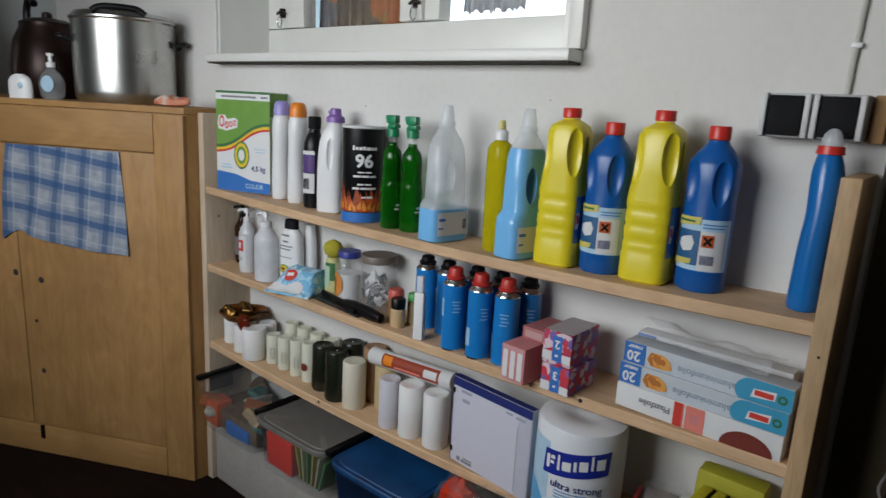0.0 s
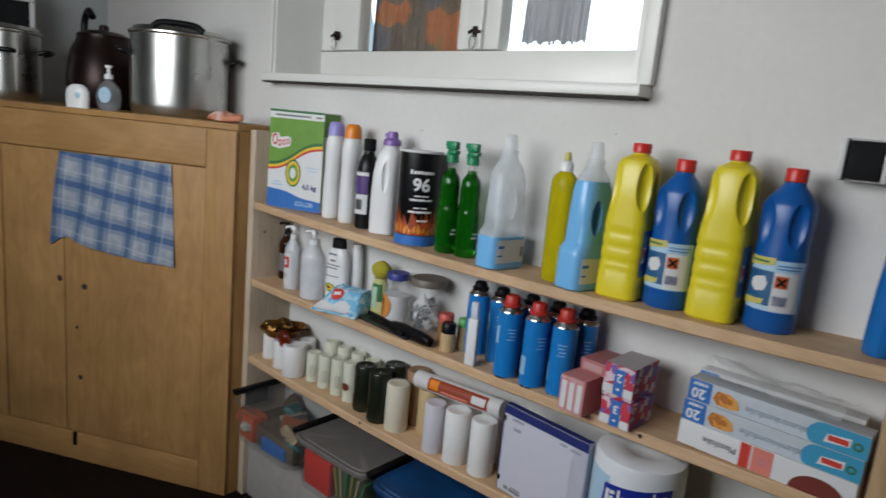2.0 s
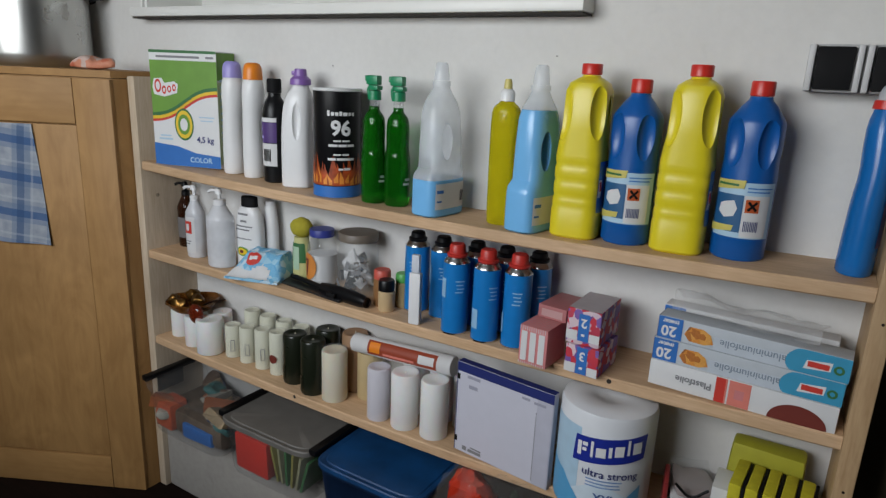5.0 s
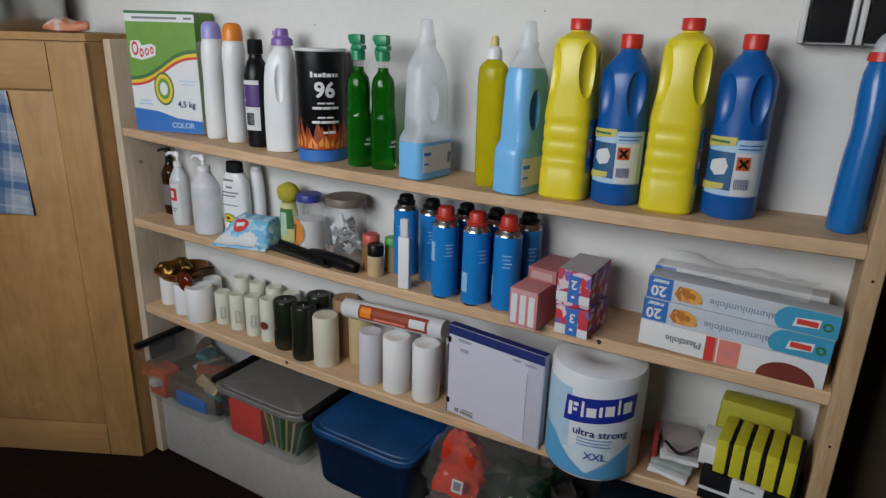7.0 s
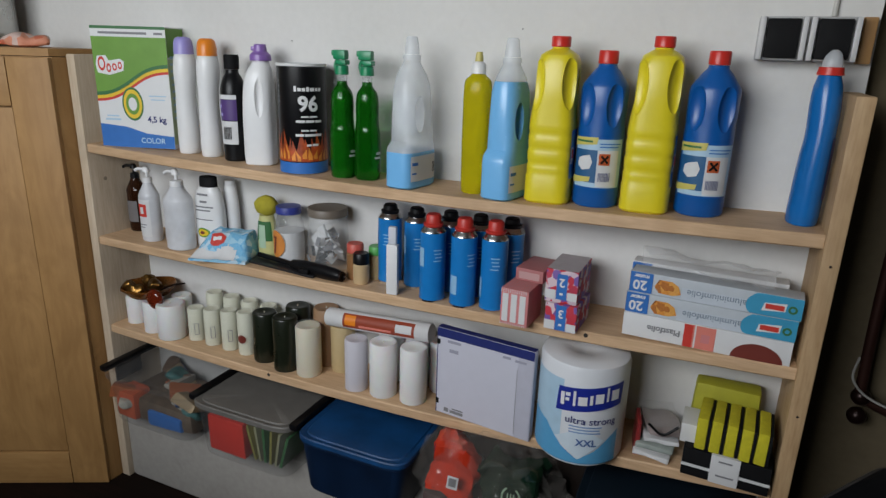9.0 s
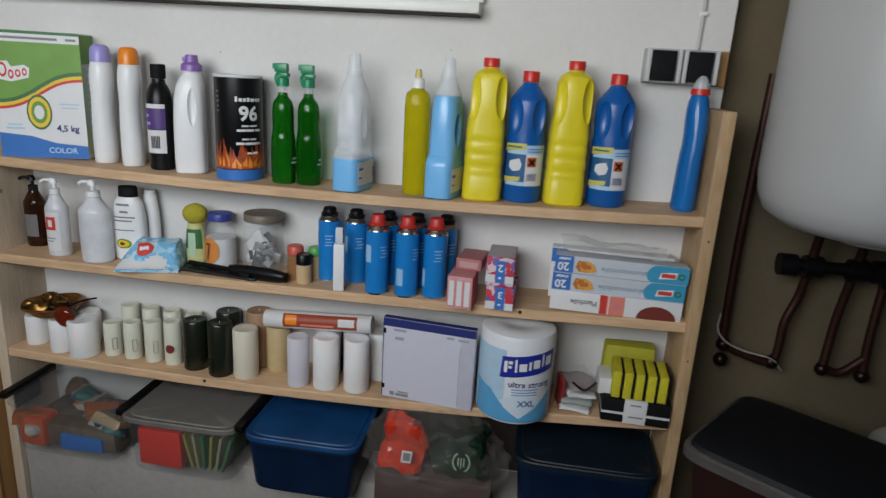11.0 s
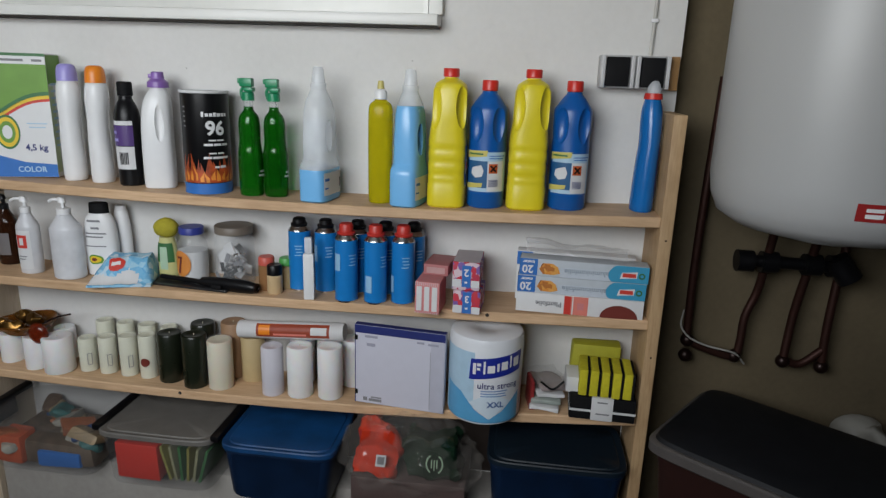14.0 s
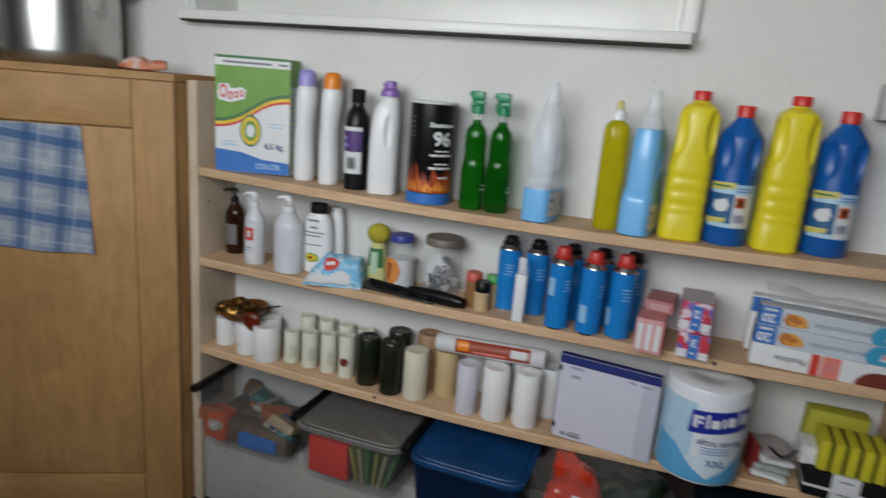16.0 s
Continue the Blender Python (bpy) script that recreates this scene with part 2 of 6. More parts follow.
def plaid(name):
    """White and blue checked cloth."""
    m, nt, p = base(name)
    c = nt.nodes.new("ShaderNodeTexCoord")
    s = nt.nodes.new("ShaderNodeSeparateXYZ")
    turn = nt.nodes.new("ShaderNodeMapping")
    turn.inputs["Rotation"].default_value = (0, radians(-7), 0)
    nt.links.new(c.outputs["Object"], turn.inputs[0])
    nt.links.new(turn.outputs[0], s.inputs[0])

    def stripe(out, freq, width, off):
        a = nt.nodes.new("ShaderNodeMath")
        a.operation = "MULTIPLY_ADD"
        a.inputs[1].default_value, a.inputs[2].default_value = freq, off
        nt.links.new(out, a.inputs[0])
        f = nt.nodes.new("ShaderNodeMath")
        f.operation = "FRACT"
        nt.links.new(a.outputs[0], f.inputs[0])
        d = nt.nodes.new("ShaderNodeMath")
        d.operation = "LESS_THAN"
        d.inputs[1].default_value = width
        nt.links.new(f.outputs[0], d.inputs[0])
        return d.outputs[0]
    col = ramp(nt, noise_tex(nt, 30), (0.25, 0.28, 0.33), (0.38, 0.40, 0.44))
    for out, freq, width, off, shade, k in ((s.outputs[0], 9.4, 0.50, 0.12, (0.13, 0.19, 0.29), 0.55), (s.outputs[2], 9.0, 0.50, 0.36, (0.12, 0.18, 0.29), 0.55),
                                            (s.outputs[2], 9.0, 0.20, 0.22, (0.015, 0.075, 0.22), 0.72), (s.outputs[0], 9.4, 0.20, -0.02, (0.03, 0.075, 0.18), 0.62),
                                            (s.outputs[2], 9.0, 0.06, 0.74, (0.50, 0.53, 0.57), 0.25), (s.outputs[0], 9.4, 0.06, 0.60, (0.50, 0.53, 0.57), 0.25)):
        mul = nt.nodes.new("ShaderNodeMath")
        mul.operation = "MULTIPLY"
        mul.inputs[1].default_value = k
        nt.links.new(stripe(out, freq, width, off), mul.inputs[0])
        col = mix(nt, mul.outputs[0], col, shade)
    nt.links.new(col, p.inputs["Base Color"])
    p.inputs["Roughness"].default_value = 0.9
    bump(nt, p, noise_tex(nt, 300), 0.3, 0.001)
    return m


FLAMES = plain("flame_red_print", (0.62, 0.10, 0.02), 0.45, vary=0.85, scale=60)
FLAMETIP = plain("flame_orange_print", (0.90, 0.33, 0.05), 0.45, vary=0.45, scale=80)
PLAID = plaid("blue_check_cloth")
FLORAL = patches("flowered_curtain", [(0.10, 0.09, 0.08), (0.13, 0.11, 0.08), (0.10, 0.12, 0.16), (0.36, 0.13, 0.05), (0.12, 0.10, 0.09), (0.30, 0.17, 0.05)], 12)
FOODORANGE = patches("food_print", [(0.70, 0.28, 0.04), (0.16, 0.05, 0.02), (0.75, 0.38, 0.08), (0.40, 0.12, 0.02)], 70)
BERRY = patches("berry_print", [(0.55, 0.03, 0.05), (0.05, 0.12, 0.45), (0.70, 0.70, 0.74), (0.62, 0.64, 0.72), (0.04, 0.09, 0.38), (0.45, 0.04, 0.08)], 68)
CLUTTER_B = patches("mixed_clutter_cool", [(0.05, 0.06, 0.05), (0.10, 0.16, 0.06), (0.35, 0.33, 0.30), (0.04, 0.10, 0.06), (0.12, 0.10, 0.08)], 22)
BAGRED = plain("red_package_print", (0.60, 0.045, 0.018), 0.18, vary=0.3, scale=25)
BAGGREEN = plain("dark_green_package", (0.008, 0.026, 0.014), 0.2, vary=0.4, scale=25)


# ---- building helpers ----
def finish(bm, name, material, sharp=38):
    bm.normal_update()
    for f in bm.faces:
        f.smooth = True
    for e in bm.edges:
        if len(e.link_faces) == 2 and e.calc_face_angle(0) > radians(sharp):
            e.smooth = False
    me = bpy.data.meshes.new(name)
    bm.to_mesh(me)
    bm.free()
    me.materials.append(material)
    return me


def part(name, bm, material, parent, label="", m=None):
    ob = new(name, finish(bm, name, material))
    if parent is not None:
        ob.parent = parent
    if m is not None:
        ob.matrix_basis = m
    if label:
        ob["label"] = label
    return ob


def thing(name, label, category, at, rz=0, group="", kind=""):
    ob = new(name)
    ob.empty_display_size = 0.05
    ob.matrix_world = pose(*at, 0, 0, rz)
    return tagged(ob, label, category, group, kind)


def solo(name, bm, material, label, category, m=None, kind="", group=""):
    """A thing that is one mesh."""
    ob = new(name, finish(bm, name, material))
    if m is not None:
        ob.matrix_world = m
    return tagged(ob, label, category, group, kind)


def box(x0, x1, y0, y1, z0, z1, bevel=0.0, bm=None, seg=2):
    bm = bm or bmesh.new()
    made = bmesh.ops.create_cube(bm, size=1, matrix=Matrix.LocRotScale(((x0 + x1) / 2, (y0 + y1) / 2, (z0 + z1) / 2), None, (x1 - x0, y1 - y0, z1 - z0)))
    if bevel:
        es = list({e for v in made["verts"] for e in v.link_edges})
        bmesh.ops.bevel(bm, geom=es, offset=bevel, segments=seg, affect="EDGES", profile=0.6)
    return bm


class Body:
    """A hollow-looking vessel: sections (z, rx, ry, ox, oy, n) of superellipses; angle 0 faces -y, growing to +x."""

    def __init__(self, secs, smooth=0):
        secs = [tuple(s) + (0, 0, 2)[len(s) - 3:] if len(s) < 6 else tuple(s) for s in secs]
        for _ in range(smooth):
            out = [secs[0]]
            for a, b in zip(secs, secs[1:]):
                out += [tuple(p * 0.75 + q * 0.25 for p, q in zip(a, b)), tuple(p * 0.25 + q * 0.75 for p, q in zip(a, b))]
            secs = out + [secs[-1]]
        self.secs = secs

    def at(self, z):
        s = self.secs
        for a, b in zip(s, s[1:]):
            if a[0] <= z <= b[0]:
                k = (z - a[0]) / max(1e-9, b[0] - a[0])
                return tuple(p * (1 - k) + q * k for p, q in zip(a, b))
        return s[-1] if z > s[-1][0] else s[0]

    @staticmethod
    def ring(sec, a, off=0.0):
        z, rx, ry, ox, oy, n = sec
        c, s = math.sin(a), -math.cos(a)
        e = 2.0 / n
        return Vector((ox + (rx + off) * math.copysign(abs(c) ** e, c), oy + (ry + off) * math.copysign(abs(s) ** e, s), z))

    def pt(self, a, z, off=0.0):
        return self.ring(self.at(z), a, off)

    def bm(self, seg=36, lo=None, hi=None, off=0.0):
        secs = [s for s in self.secs if (lo is None or s[0] >= lo) and (hi is None or s[0] <= hi)]
        if lo is not None and secs[0][0] > lo:
            secs = [self.at(lo)] + secs
        if hi is not None and secs[-1][0] < hi:
            secs = secs + [self.at(hi)]
        bm = bmesh.new()
        rings = [[bm.verts.new(self.ring(s, 2 * math.pi * i / seg, off)) for i in range(seg)] for s in secs]
        for p, q in zip(rings, rings[1:]):
            for i in range(seg):
                bm.faces.new((p[i], p[(i + 1) % seg], q[(i + 1) % seg], q[i]))
        bm.faces.new(rings[0][::-1])
        bm.faces.new(rings[-1])
        return bm

    def patch(self, a0, a1, z0, z1, off=0.0008, na=12, nz=4):
        bm = bmesh.new()
        g = [[bm.verts.new(self.pt(radians(a0 + (a1 - a0) * i / na), z0 + (z1 - z0) * j / nz, off)) for i in range(na + 1)] for j in range(nz + 1)]
        for j in range(nz):
            for i in range(na):
                bm.faces.new((g[j][i], g[j][i + 1], g[j + 1][i + 1], g[j + 1][i]))
        return bm

    def wrap(self, verts, faces, a, z, off):
        """A flat figure (x, y in metres) laid round the body."""
        bm = flat(verts, faces, Matrix())
        bmesh.ops.triangulate(bm, faces=bm.faces[:])
        for _ in range(4):
            long = [e for e in bm.edges if e.calc_length() > 0.009]
            if not long:
                break
            bmesh.ops.subdivide_edges(bm, edges=long, cuts=1)
            bmesh.ops.triangulate(bm, faces=[f for f in bm.faces if len(f.verts) > 3])
        s = self.at(z)
        r = (s[1] + s[2]) / 2
        for v in bm.verts:
            v.co = self.pt(radians(a) + v.co.x / r, z + v.co.y, off)
        return bm


def lathe(profile, seg=32):
    return Body([(z, r, r) for z, r in profile]).bm(seg)


def glyphs(text, size, bold=0.0):
    cu = bpy.data.curves.new("letters", "FONT")
    cu.body, cu.size, cu.align_x, cu.align_y, cu.resolution_u, cu.offset = text, size, "CENTER", "CENTER", 3, bold
    ob = new("letters", cu)
    me = ob.evaluated_get(bpy.context.evaluated_depsgraph_get()).to_mesh()
    verts, faces = [tuple(v.co) for v in me.vertices], [tuple(p.vertices) for p in me.polygons]
    bpy.data.objects.remove(ob)
    bpy.data.curves.remove(cu)
    return verts, faces


def flat(verts, faces, m):
    bm = bmesh.new()
    vs = [bm.verts.new(m @ Vector((v[0], v[1], 0))) for v in verts]
    for f in faces:
        try:
            bm.faces.new([vs[i] for i in f])
        except ValueError:
            pass
    return bm


def disc(rx, ry, n=28, hole=0.0, x=0.0, y=0.0):
    v = [(x + rx * math.cos(2 * math.pi * i / n), y + ry * math.sin(2 * math.pi * i / n)) for i in range(n)]
    if not hole:
        return v, [tuple(range(n))]
    w = [(x + rx * hole * math.cos(2 * math.pi * i / n), y + ry * hole * math.sin(2 * math.pi * i / n)) for i in range(n)]
    return v + w, [(i, (i + 1) % n, n + (i + 1) % n, n + i) for i in range(n)]


def bars(rows):
    """Plain bars for writing too small to read: rows of (x0, x1, y0, y1)."""
    v, f = [], []
    for x0, x1, y0, y1 in rows:
        k = len(v)
        v += [(x0, y0), (x1, y0), (x1, y1), (x0, y1)]
        f.append((k, k + 1, k + 2, k + 3))
    return v, f


def band(points, width):
    """A flat stripe along a line of (x, y)."""
    v, f = [], []
    for i, p in enumerate(points):
        q = Vector(points[min(i + 1, len(points) - 1)]) - Vector(points[max(i - 1, 0)])
        n = Vector((-q.y, q.x)).normalized() * width / 2
        v += [(p[0] + n.x, p[1] + n.y), (p[0] - n.x, p[1] - n.y)]
        if i:
            k = 2 * i
            f.append((k - 2, k - 1, k + 1, k))
    return v, f


def tube(points, r, seg=10, bm=None, closed=False):
    bm = bm or bmesh.new()
    pts = [Vector(p) for p in points]
    rings = []
    n = len(pts)
    side = None
    for i, p in enumerate(pts):
        d = (pts[(i + 1) % n if closed else min(i + 1, n - 1)] - pts[(i - 1) % n if closed else max(i - 1, 0)]).normalized()
        if side is None:
            side = d.orthogonal().normalized()
        side = (side - d * side.dot(d)).normalized()
        other = d.cross(side)
        rings.append([bm.verts.new(p + side * (r * math.cos(2 * math.pi * k / seg)) + other * (r * math.sin(2 * math.pi * k / seg))) for k in range(seg)])
    pairs = list(zip(rings, rings[1:])) + ([(rings[-1], rings[0])] if closed else [])
    for a, b in pairs:
        for k in range(seg):
            bm.faces.new((a[k], a[(k + 1) % seg], b[(k + 1) % seg], b[k]))
    if not closed:
        bm.faces.new(rings[0][::-1])
        bm.faces.new(rings[-1])
    return bm


def spline(points, steps=6):
    p = [Vector(q) for q in points]
    p = [p[0] * 2 - p[1]] + p + [p[-1] * 2 - p[-2]]
    out = []
    for i in range(1, len(p) - 2):
        for k in range(steps):
            t = k / steps
            out.append(0.5 * ((2 * p[i]) + (p[i + 1] - p[i - 1]) * t + (2 * p[i - 1] - 5 * p[i] + 4 * p[i + 1] - p[i + 2]) * t * t + (3 * p[i] - p[i - 1] - 3 * p[i + 1] + p[i + 2]) * t ** 3))
    return out + [p[-2]]


def cut(bm, cutters):
    """bm less each of the cutters."""
    me = bpy.data.meshes.new("solid")
    bm.to_mesh(me)
    bm.free()
    ob = new("solid", me)
    tools = []
    for c in cutters:
        cm = bpy.data.meshes.new("tool")
        c.to_mesh(cm)
        c.free()
        tool = new("tool", cm)
        tools.append(tool)
        md = ob.modifiers.new("cut", "BOOLEAN")
        md.operation, md.object, md.solver = "DIFFERENCE", tool, "EXACT"
    out = bmesh.new()
    ev = ob.evaluated_get(bpy.context.evaluated_depsgraph_get())
    out.from_mesh(ev.to_mesh())
    for o in [ob] + tools:
        mesh = o.data
        bpy.data.objects.remove(o)
        bpy.data.meshes.remove(mesh)
    return out


def blob(cx, cy, cz, rx, ry, rz, bm=None, u=20, v=12):
    bm = bm or bmesh.new()
    bmesh.ops.create_uvsphere(bm, u_segments=u, v_segments=v, radius=1, matrix=Matrix.LocRotScale((cx, cy, cz), None, (rx, ry, rz)))
    return bm


def crumple(bm, amount, scale, seed=0.0, keep_below=None):
    for v in bm.verts:
        if keep_below is not None and v.co.z < keep_below:
            continue
        v.co += noise.noise_vector(v.co * scale + Vector((seed, seed * 2, 0))) * amount
    return bm


# ---- room ----
def wall_with_hole(name, x0, x1, z0, z1, hx0, hx1, hz0, hz1, y0, y1, material, label):
    bm = bmesh.new()
    for a, b, c, d in ((x0, hx0, z0, z1), (hx1, x1, z0, z1), (hx0, hx1, z0, hz0), (hx0, hx1, hz1, z1)):
        box(a, b, y0, y1, c, d, bm=bm)
    return solo(name, bm, material, label, "wall", kind="structure")


WX0, WX1, WZ0, WZ1 = -0.15, 1.262, 1.498, 2.28
wall_with_hole("wall_north", LEFT - 0.2, 1.887, FLOOR, CEIL, WX0, WX1, WZ0, WZ1, WALL, WALL + 0.36, WHITE_WALL, "uneven white plastered wall behind the shelves with a window")
solo("wall_north_boiler", box(1.887, RIGHT + 0.2, WALL + 0.07, WALL + 0.36, FLOOR, CEIL), BEIGE_WALL, "beige plastered wall behind the water heater, darkened for its shade", "wall", kind="structure")
# white plaster greyed in colour to stand in for this corner's shade
solo("wall_west", box(LEFT - 0.2, LEFT, REAR, WALL, FLOOR, CEIL), plaster("shade_greyed_plaster", (0.43, 0.45, 0.45), (0.35, 0.37, 0.37)), "white plastered side wall beside the cabinet, greyed for its shade", "wall", kind="structure")
solo("wall_east", box(RIGHT, RIGHT + 0.2, REAR, WALL + 0.07, FLOOR, CEIL), LOW_BOUNCE_WALL, "unseen plain wall closing the room, darkened to cut bounced light", "wall", kind="structure")
wall_with_hole("wall_south", LEFT - 0.2, RIGHT + 0.2, FLOOR, CEIL, -0.11, 1.43, 1.34, 2.14, REAR - 0.25, REAR, LOW_BOUNCE_WALL, "unseen plain wall with a high daylight opening, darkened to cut bounced light")
solo("floor", box(LEFT - 0.2, RIGHT + 0.2, REAR - 0.25, WALL + 0.36, FLOOR - 0.1, FLOOR), FLOOR_MAT, "dark red-brown worn floor", "floor", kind="structure")
solo("ceiling", box(LEFT - 0.2, RIGHT + 0.2, REAR - 0.25, WALL + 0.36, CEIL, CEIL + 0.1), CEILING, "unseen plain ceiling, darkened to cut bounced light", "ceiling", kind="structure")
# the ledge's white is dulled to hold the shade below the boxes
solo("plinth_ledge", box(0.0, 1.85, -0.14, WALL, FLOOR, 0.235, 0.012), plaster("shade_dulled_plaster", (0.38, 0.36, 0.33), (0.24, 0.22, 0.20)), "low white plastered ledge carrying the storage boxes, dulled for its shade", "ledge", kind="structure")

# ---- window ----
win = thing("window_1", "white painted casement window with two panes and ring latches", "window", (0, 0, 0), kind="structure")
part("window_sill", box(-0.165, 1.291, -0.043, 0.23, 1.496, 1.524, 0.006), WHITE_PAINT, win, "white painted wooden sill board")
# thin dark strip draws the shadow line below the sill board
part("sill_shadow_strip", box(-0.16, 1.288, -0.036, WALL, 1.4915, 1.4955), DARK_LINE, win, "dark strip drawn as the shadow line under the sill")
FY0, FY1 = 0.205, 0.255
part("reveal_lining", box(WX0 + 0.002, WX0 + 0.014, WALL - 0.02, FY0, 1.525, WZ1), WHITE_PAINT, win)
part("reveal_lining", box(WX1 - 0.014, WX1 - 0.002, WALL - 0.02, FY0, 1.525, WZ1), WHITE_PAINT, win)
part("casing", box(1.262, 1.297, -0.006, WALL, 1.525, 2.33, 0.004), WHITE_PAINT, win)
part("casing", box(-0.165, -0.152, -0.006, WALL, 1.525, 2.33, 0.003), WHITE_PAINT, win)
part("bottom_rail", box(WX0 + 0.01, WX1 - 0.01, FY0, FY1, 1.5, 1.632, 0.005), WHITE_PAINT, win)
part("top_rail", box(WX0 + 0.01, WX1 - 0.01, FY0, FY1, 2.2, WZ1, 0.005), WHITE_PAINT, win)
for x0, x1, d in ((WX0 + 0.01, -0.055, 0.0), (-0.053, 0.085, -0.012), (0.553, 0.592, -0.012), (0.594, 0.655, -0.022), (0.657, 0.715, -0.012), (1.15, WX1 - 0.01, 0.0)):
    part("stile", box(x0, x1, FY0 + d, FY1 - 0.004, 1.634, 2.2, 0.006), WHITE_PAINT, win)
for x0, x1 in ((0.08, 0.56), (0.71, 1.155)):
    pane = part("pane", box(x0, x1, 0.232, 0.236, 1.625, 2.205), GLASS, win, "clear window glass")
    pane.visible_shadow = False
for x in (-0.025, 0.632):
    la = part("latch", tube(spline([(x - 0.022, 0.178, 1.682), (x, 0.172, 1.686), (x + 0.022, 0.178, 1.682)]), 0.005), DARKMETAL, win, "dark metal ring latch")
    part("ring", tube([(x + 0.012 * math.sin(k * 0.5236), 0.172, 1.652 + 0.02 * math.cos(k * 0.5236)) for k in range(12)], 0.0022, 6, closed=True), CHROME, la)
    part("latch_plate", box(x - 0.008, x + 0.008, 0.176, 0.196, 1.668, 1.7, 0.002), DARKMETAL, la)


def curtain(x0, x1, z0, z1, y, waves, depth, material, label, name):
    bm = bmesh.new()
    n = 60
    rows = []
    for j in range(9):
        z = z0 + (z1 - z0) * j / 8
        rows.append([bm.verts.new((x0 + (x1 - x0) * i / n, y + depth * math.sin(waves * 6.283 * i / n + 0.3 * j) + 0.004 * math.sin(i * 1.7), z + (0.006 * math.sin(i * 0.9) if j == 0 else 0))) for i in range(n + 1)])
    for p, q in zip(rows, rows[1:]):
        for i in range(n):
            bm.faces.new((p[i], p[i + 1], q[i + 1], q[i]))
    bmesh.ops.solidify(bm, geom=bm.faces[:], thickness=0.002)
    return solo(name, bm, material, label, "curtain")


curtain(0.06, 0.575, 1.60, 2.25, 0.285, 4, 0.008, FLORAL, "dark flowered curtain with orange blooms hung behind the glass", "curtain")
curtain(0.73, 0.95, 1.665, 2.25, 0.29, 3, 0.012, GREYCLOTH, "grey folded cloth hung behind the glass", "curtain")

# ---- shelf unit ----
SHELF = {1: (1.078, 1.058, 1.074), 2: (0.803, 0.798, 0.814), 3: (0.517, 0.503, 0.549)}
THICK = 0.026


def top(k, x):
    """Height of the top of shelf board k, which sags, at x."""
    a, b, c = SHELF[k]
    u = min(1.0, max(0.0, x / 1.85))
    return a + (4 * b - 3 * a - c) * u + (2 * a - 4 * b + 2 * c) * u * u


unit = thing("shelf_unit", "home-made unpainted pine wall shelf with three sagging boards", "shelf", (0, 0, 0))
for k in (1, 2, 3):
    bm = bmesh.new()
    n = 24
    rings = []
    for i in range(n + 1):
        x = 1.849 * i / n + 0.0005
        z = top(k, x)
        rings.append([bm.verts.new((x, y, zz)) for y, zz in ((-0.147, z), (-0.15, z - 0.003), (-0.15, z - THICK + 0.003), (-0.147, z - THICK), (WALL, z - THICK), (WALL, z))])
    for p, q in zip(rings, rings[1:]):
        for i in range(6):
            bm.faces.new((p[i], p[(i + 1) % 6], q[(i + 1) % 6], q[i]))
    bm.faces.new(rings[0])
    bm.faces.new(rings[-1][::-1])
    bmesh.ops.recalc_face_normals(bm, faces=bm.faces[:])
    part("board", bm, PINE_X, unit, "knotty pine shelf board")
part("upright", box(-0.032, 0.0, -0.155, WALL, FLOOR, 1.322, 0.003), PINE_PALE, unit)
part("upright", box(1.85, 1.88, -0.158, WALL, FLOOR, 1.312, 0.003), PINE_Z, unit)
for k, x in ((3, 0.606), (2, 1.455)):
    part("knot", blob(x, -0.15, top(k, x) - 0.008, 0.005, 0.0015, 0.005, u=12, v=6), DARK_LINE, unit, "dark knot in the board's edge")
for x, z in ((-0.0005, 0.97),):
    part("screw", blob(0.0005, -0.105, z, 0.001, 0.006, 0.006, u=10, v=6), plain("filled_hole", (0.30, 0.24, 0.17), 0.7), unit)
for z in (1.02, 0.72):
    part("screw", blob(1.866, -0.158, z, 0.0025, 0.001, 0.0025, u=10, v=6), DARKMETAL, unit)

# ---- corner cabinet and what stands on it ----
CA = radians(27)


def cab(u, d, z=0.0):
    """A point of the cabinet's front: u metres along it from its door's edge, d metres out of it."""
    return Vector((-0.139 - u * math.cos(CA) + d * math.sin(CA), -0.25 - u * math.sin(CA) - d * math.cos(CA), z))


CABM = Matrix.Translation((-0.139, -0.25, 0)) @ Matrix.Rotation(CA, 4, "Z")   # x towards the shelf, -y out of the front
cabinet = thing("corner_cabinet", "home-made birch plywood corner cabinet with two doors", "cabinet", (0, 0, 0))
a, b = cab(-0.117, -0.004), cab(1.0, -0.004)
foot = [(a.x, a.y), (b.x, b.y), (LEFT + 0.002, b.y - 0.035), (LEFT + 0.002, WALL - 0.002), (-0.034, WALL - 0.002)]


def prism(pts, z0, z1):
    bm = bmesh.new()
    lo, hi = [bm.verts.new((*p, z0)) for p in pts], [bm.verts.new((*p, z1)) for p in pts]
    n = len(pts)
    for i in range(n):
        bm.faces.new((lo[i], lo[(i + 1) % n], hi[(i + 1) % n], hi[i]))
    bm.faces.new(lo[::-1])
    bm.faces.new(hi)
    bmesh.ops.recalc_face_normals(bm, faces=bm.faces[:])
    return bm


CTOP = 1.335
part("body", prism(foot, FLOOR, CTOP - 0.022), PLY_Z, cabinet)
lid = [(p[0], p[1] - 0.008) if i < 3 else p for i, p in enumerate(foot)]
part("top", prism(lid, CTOP - 0.02, CTOP), PLY_X, cabinet)
front = Matrix(CABM)
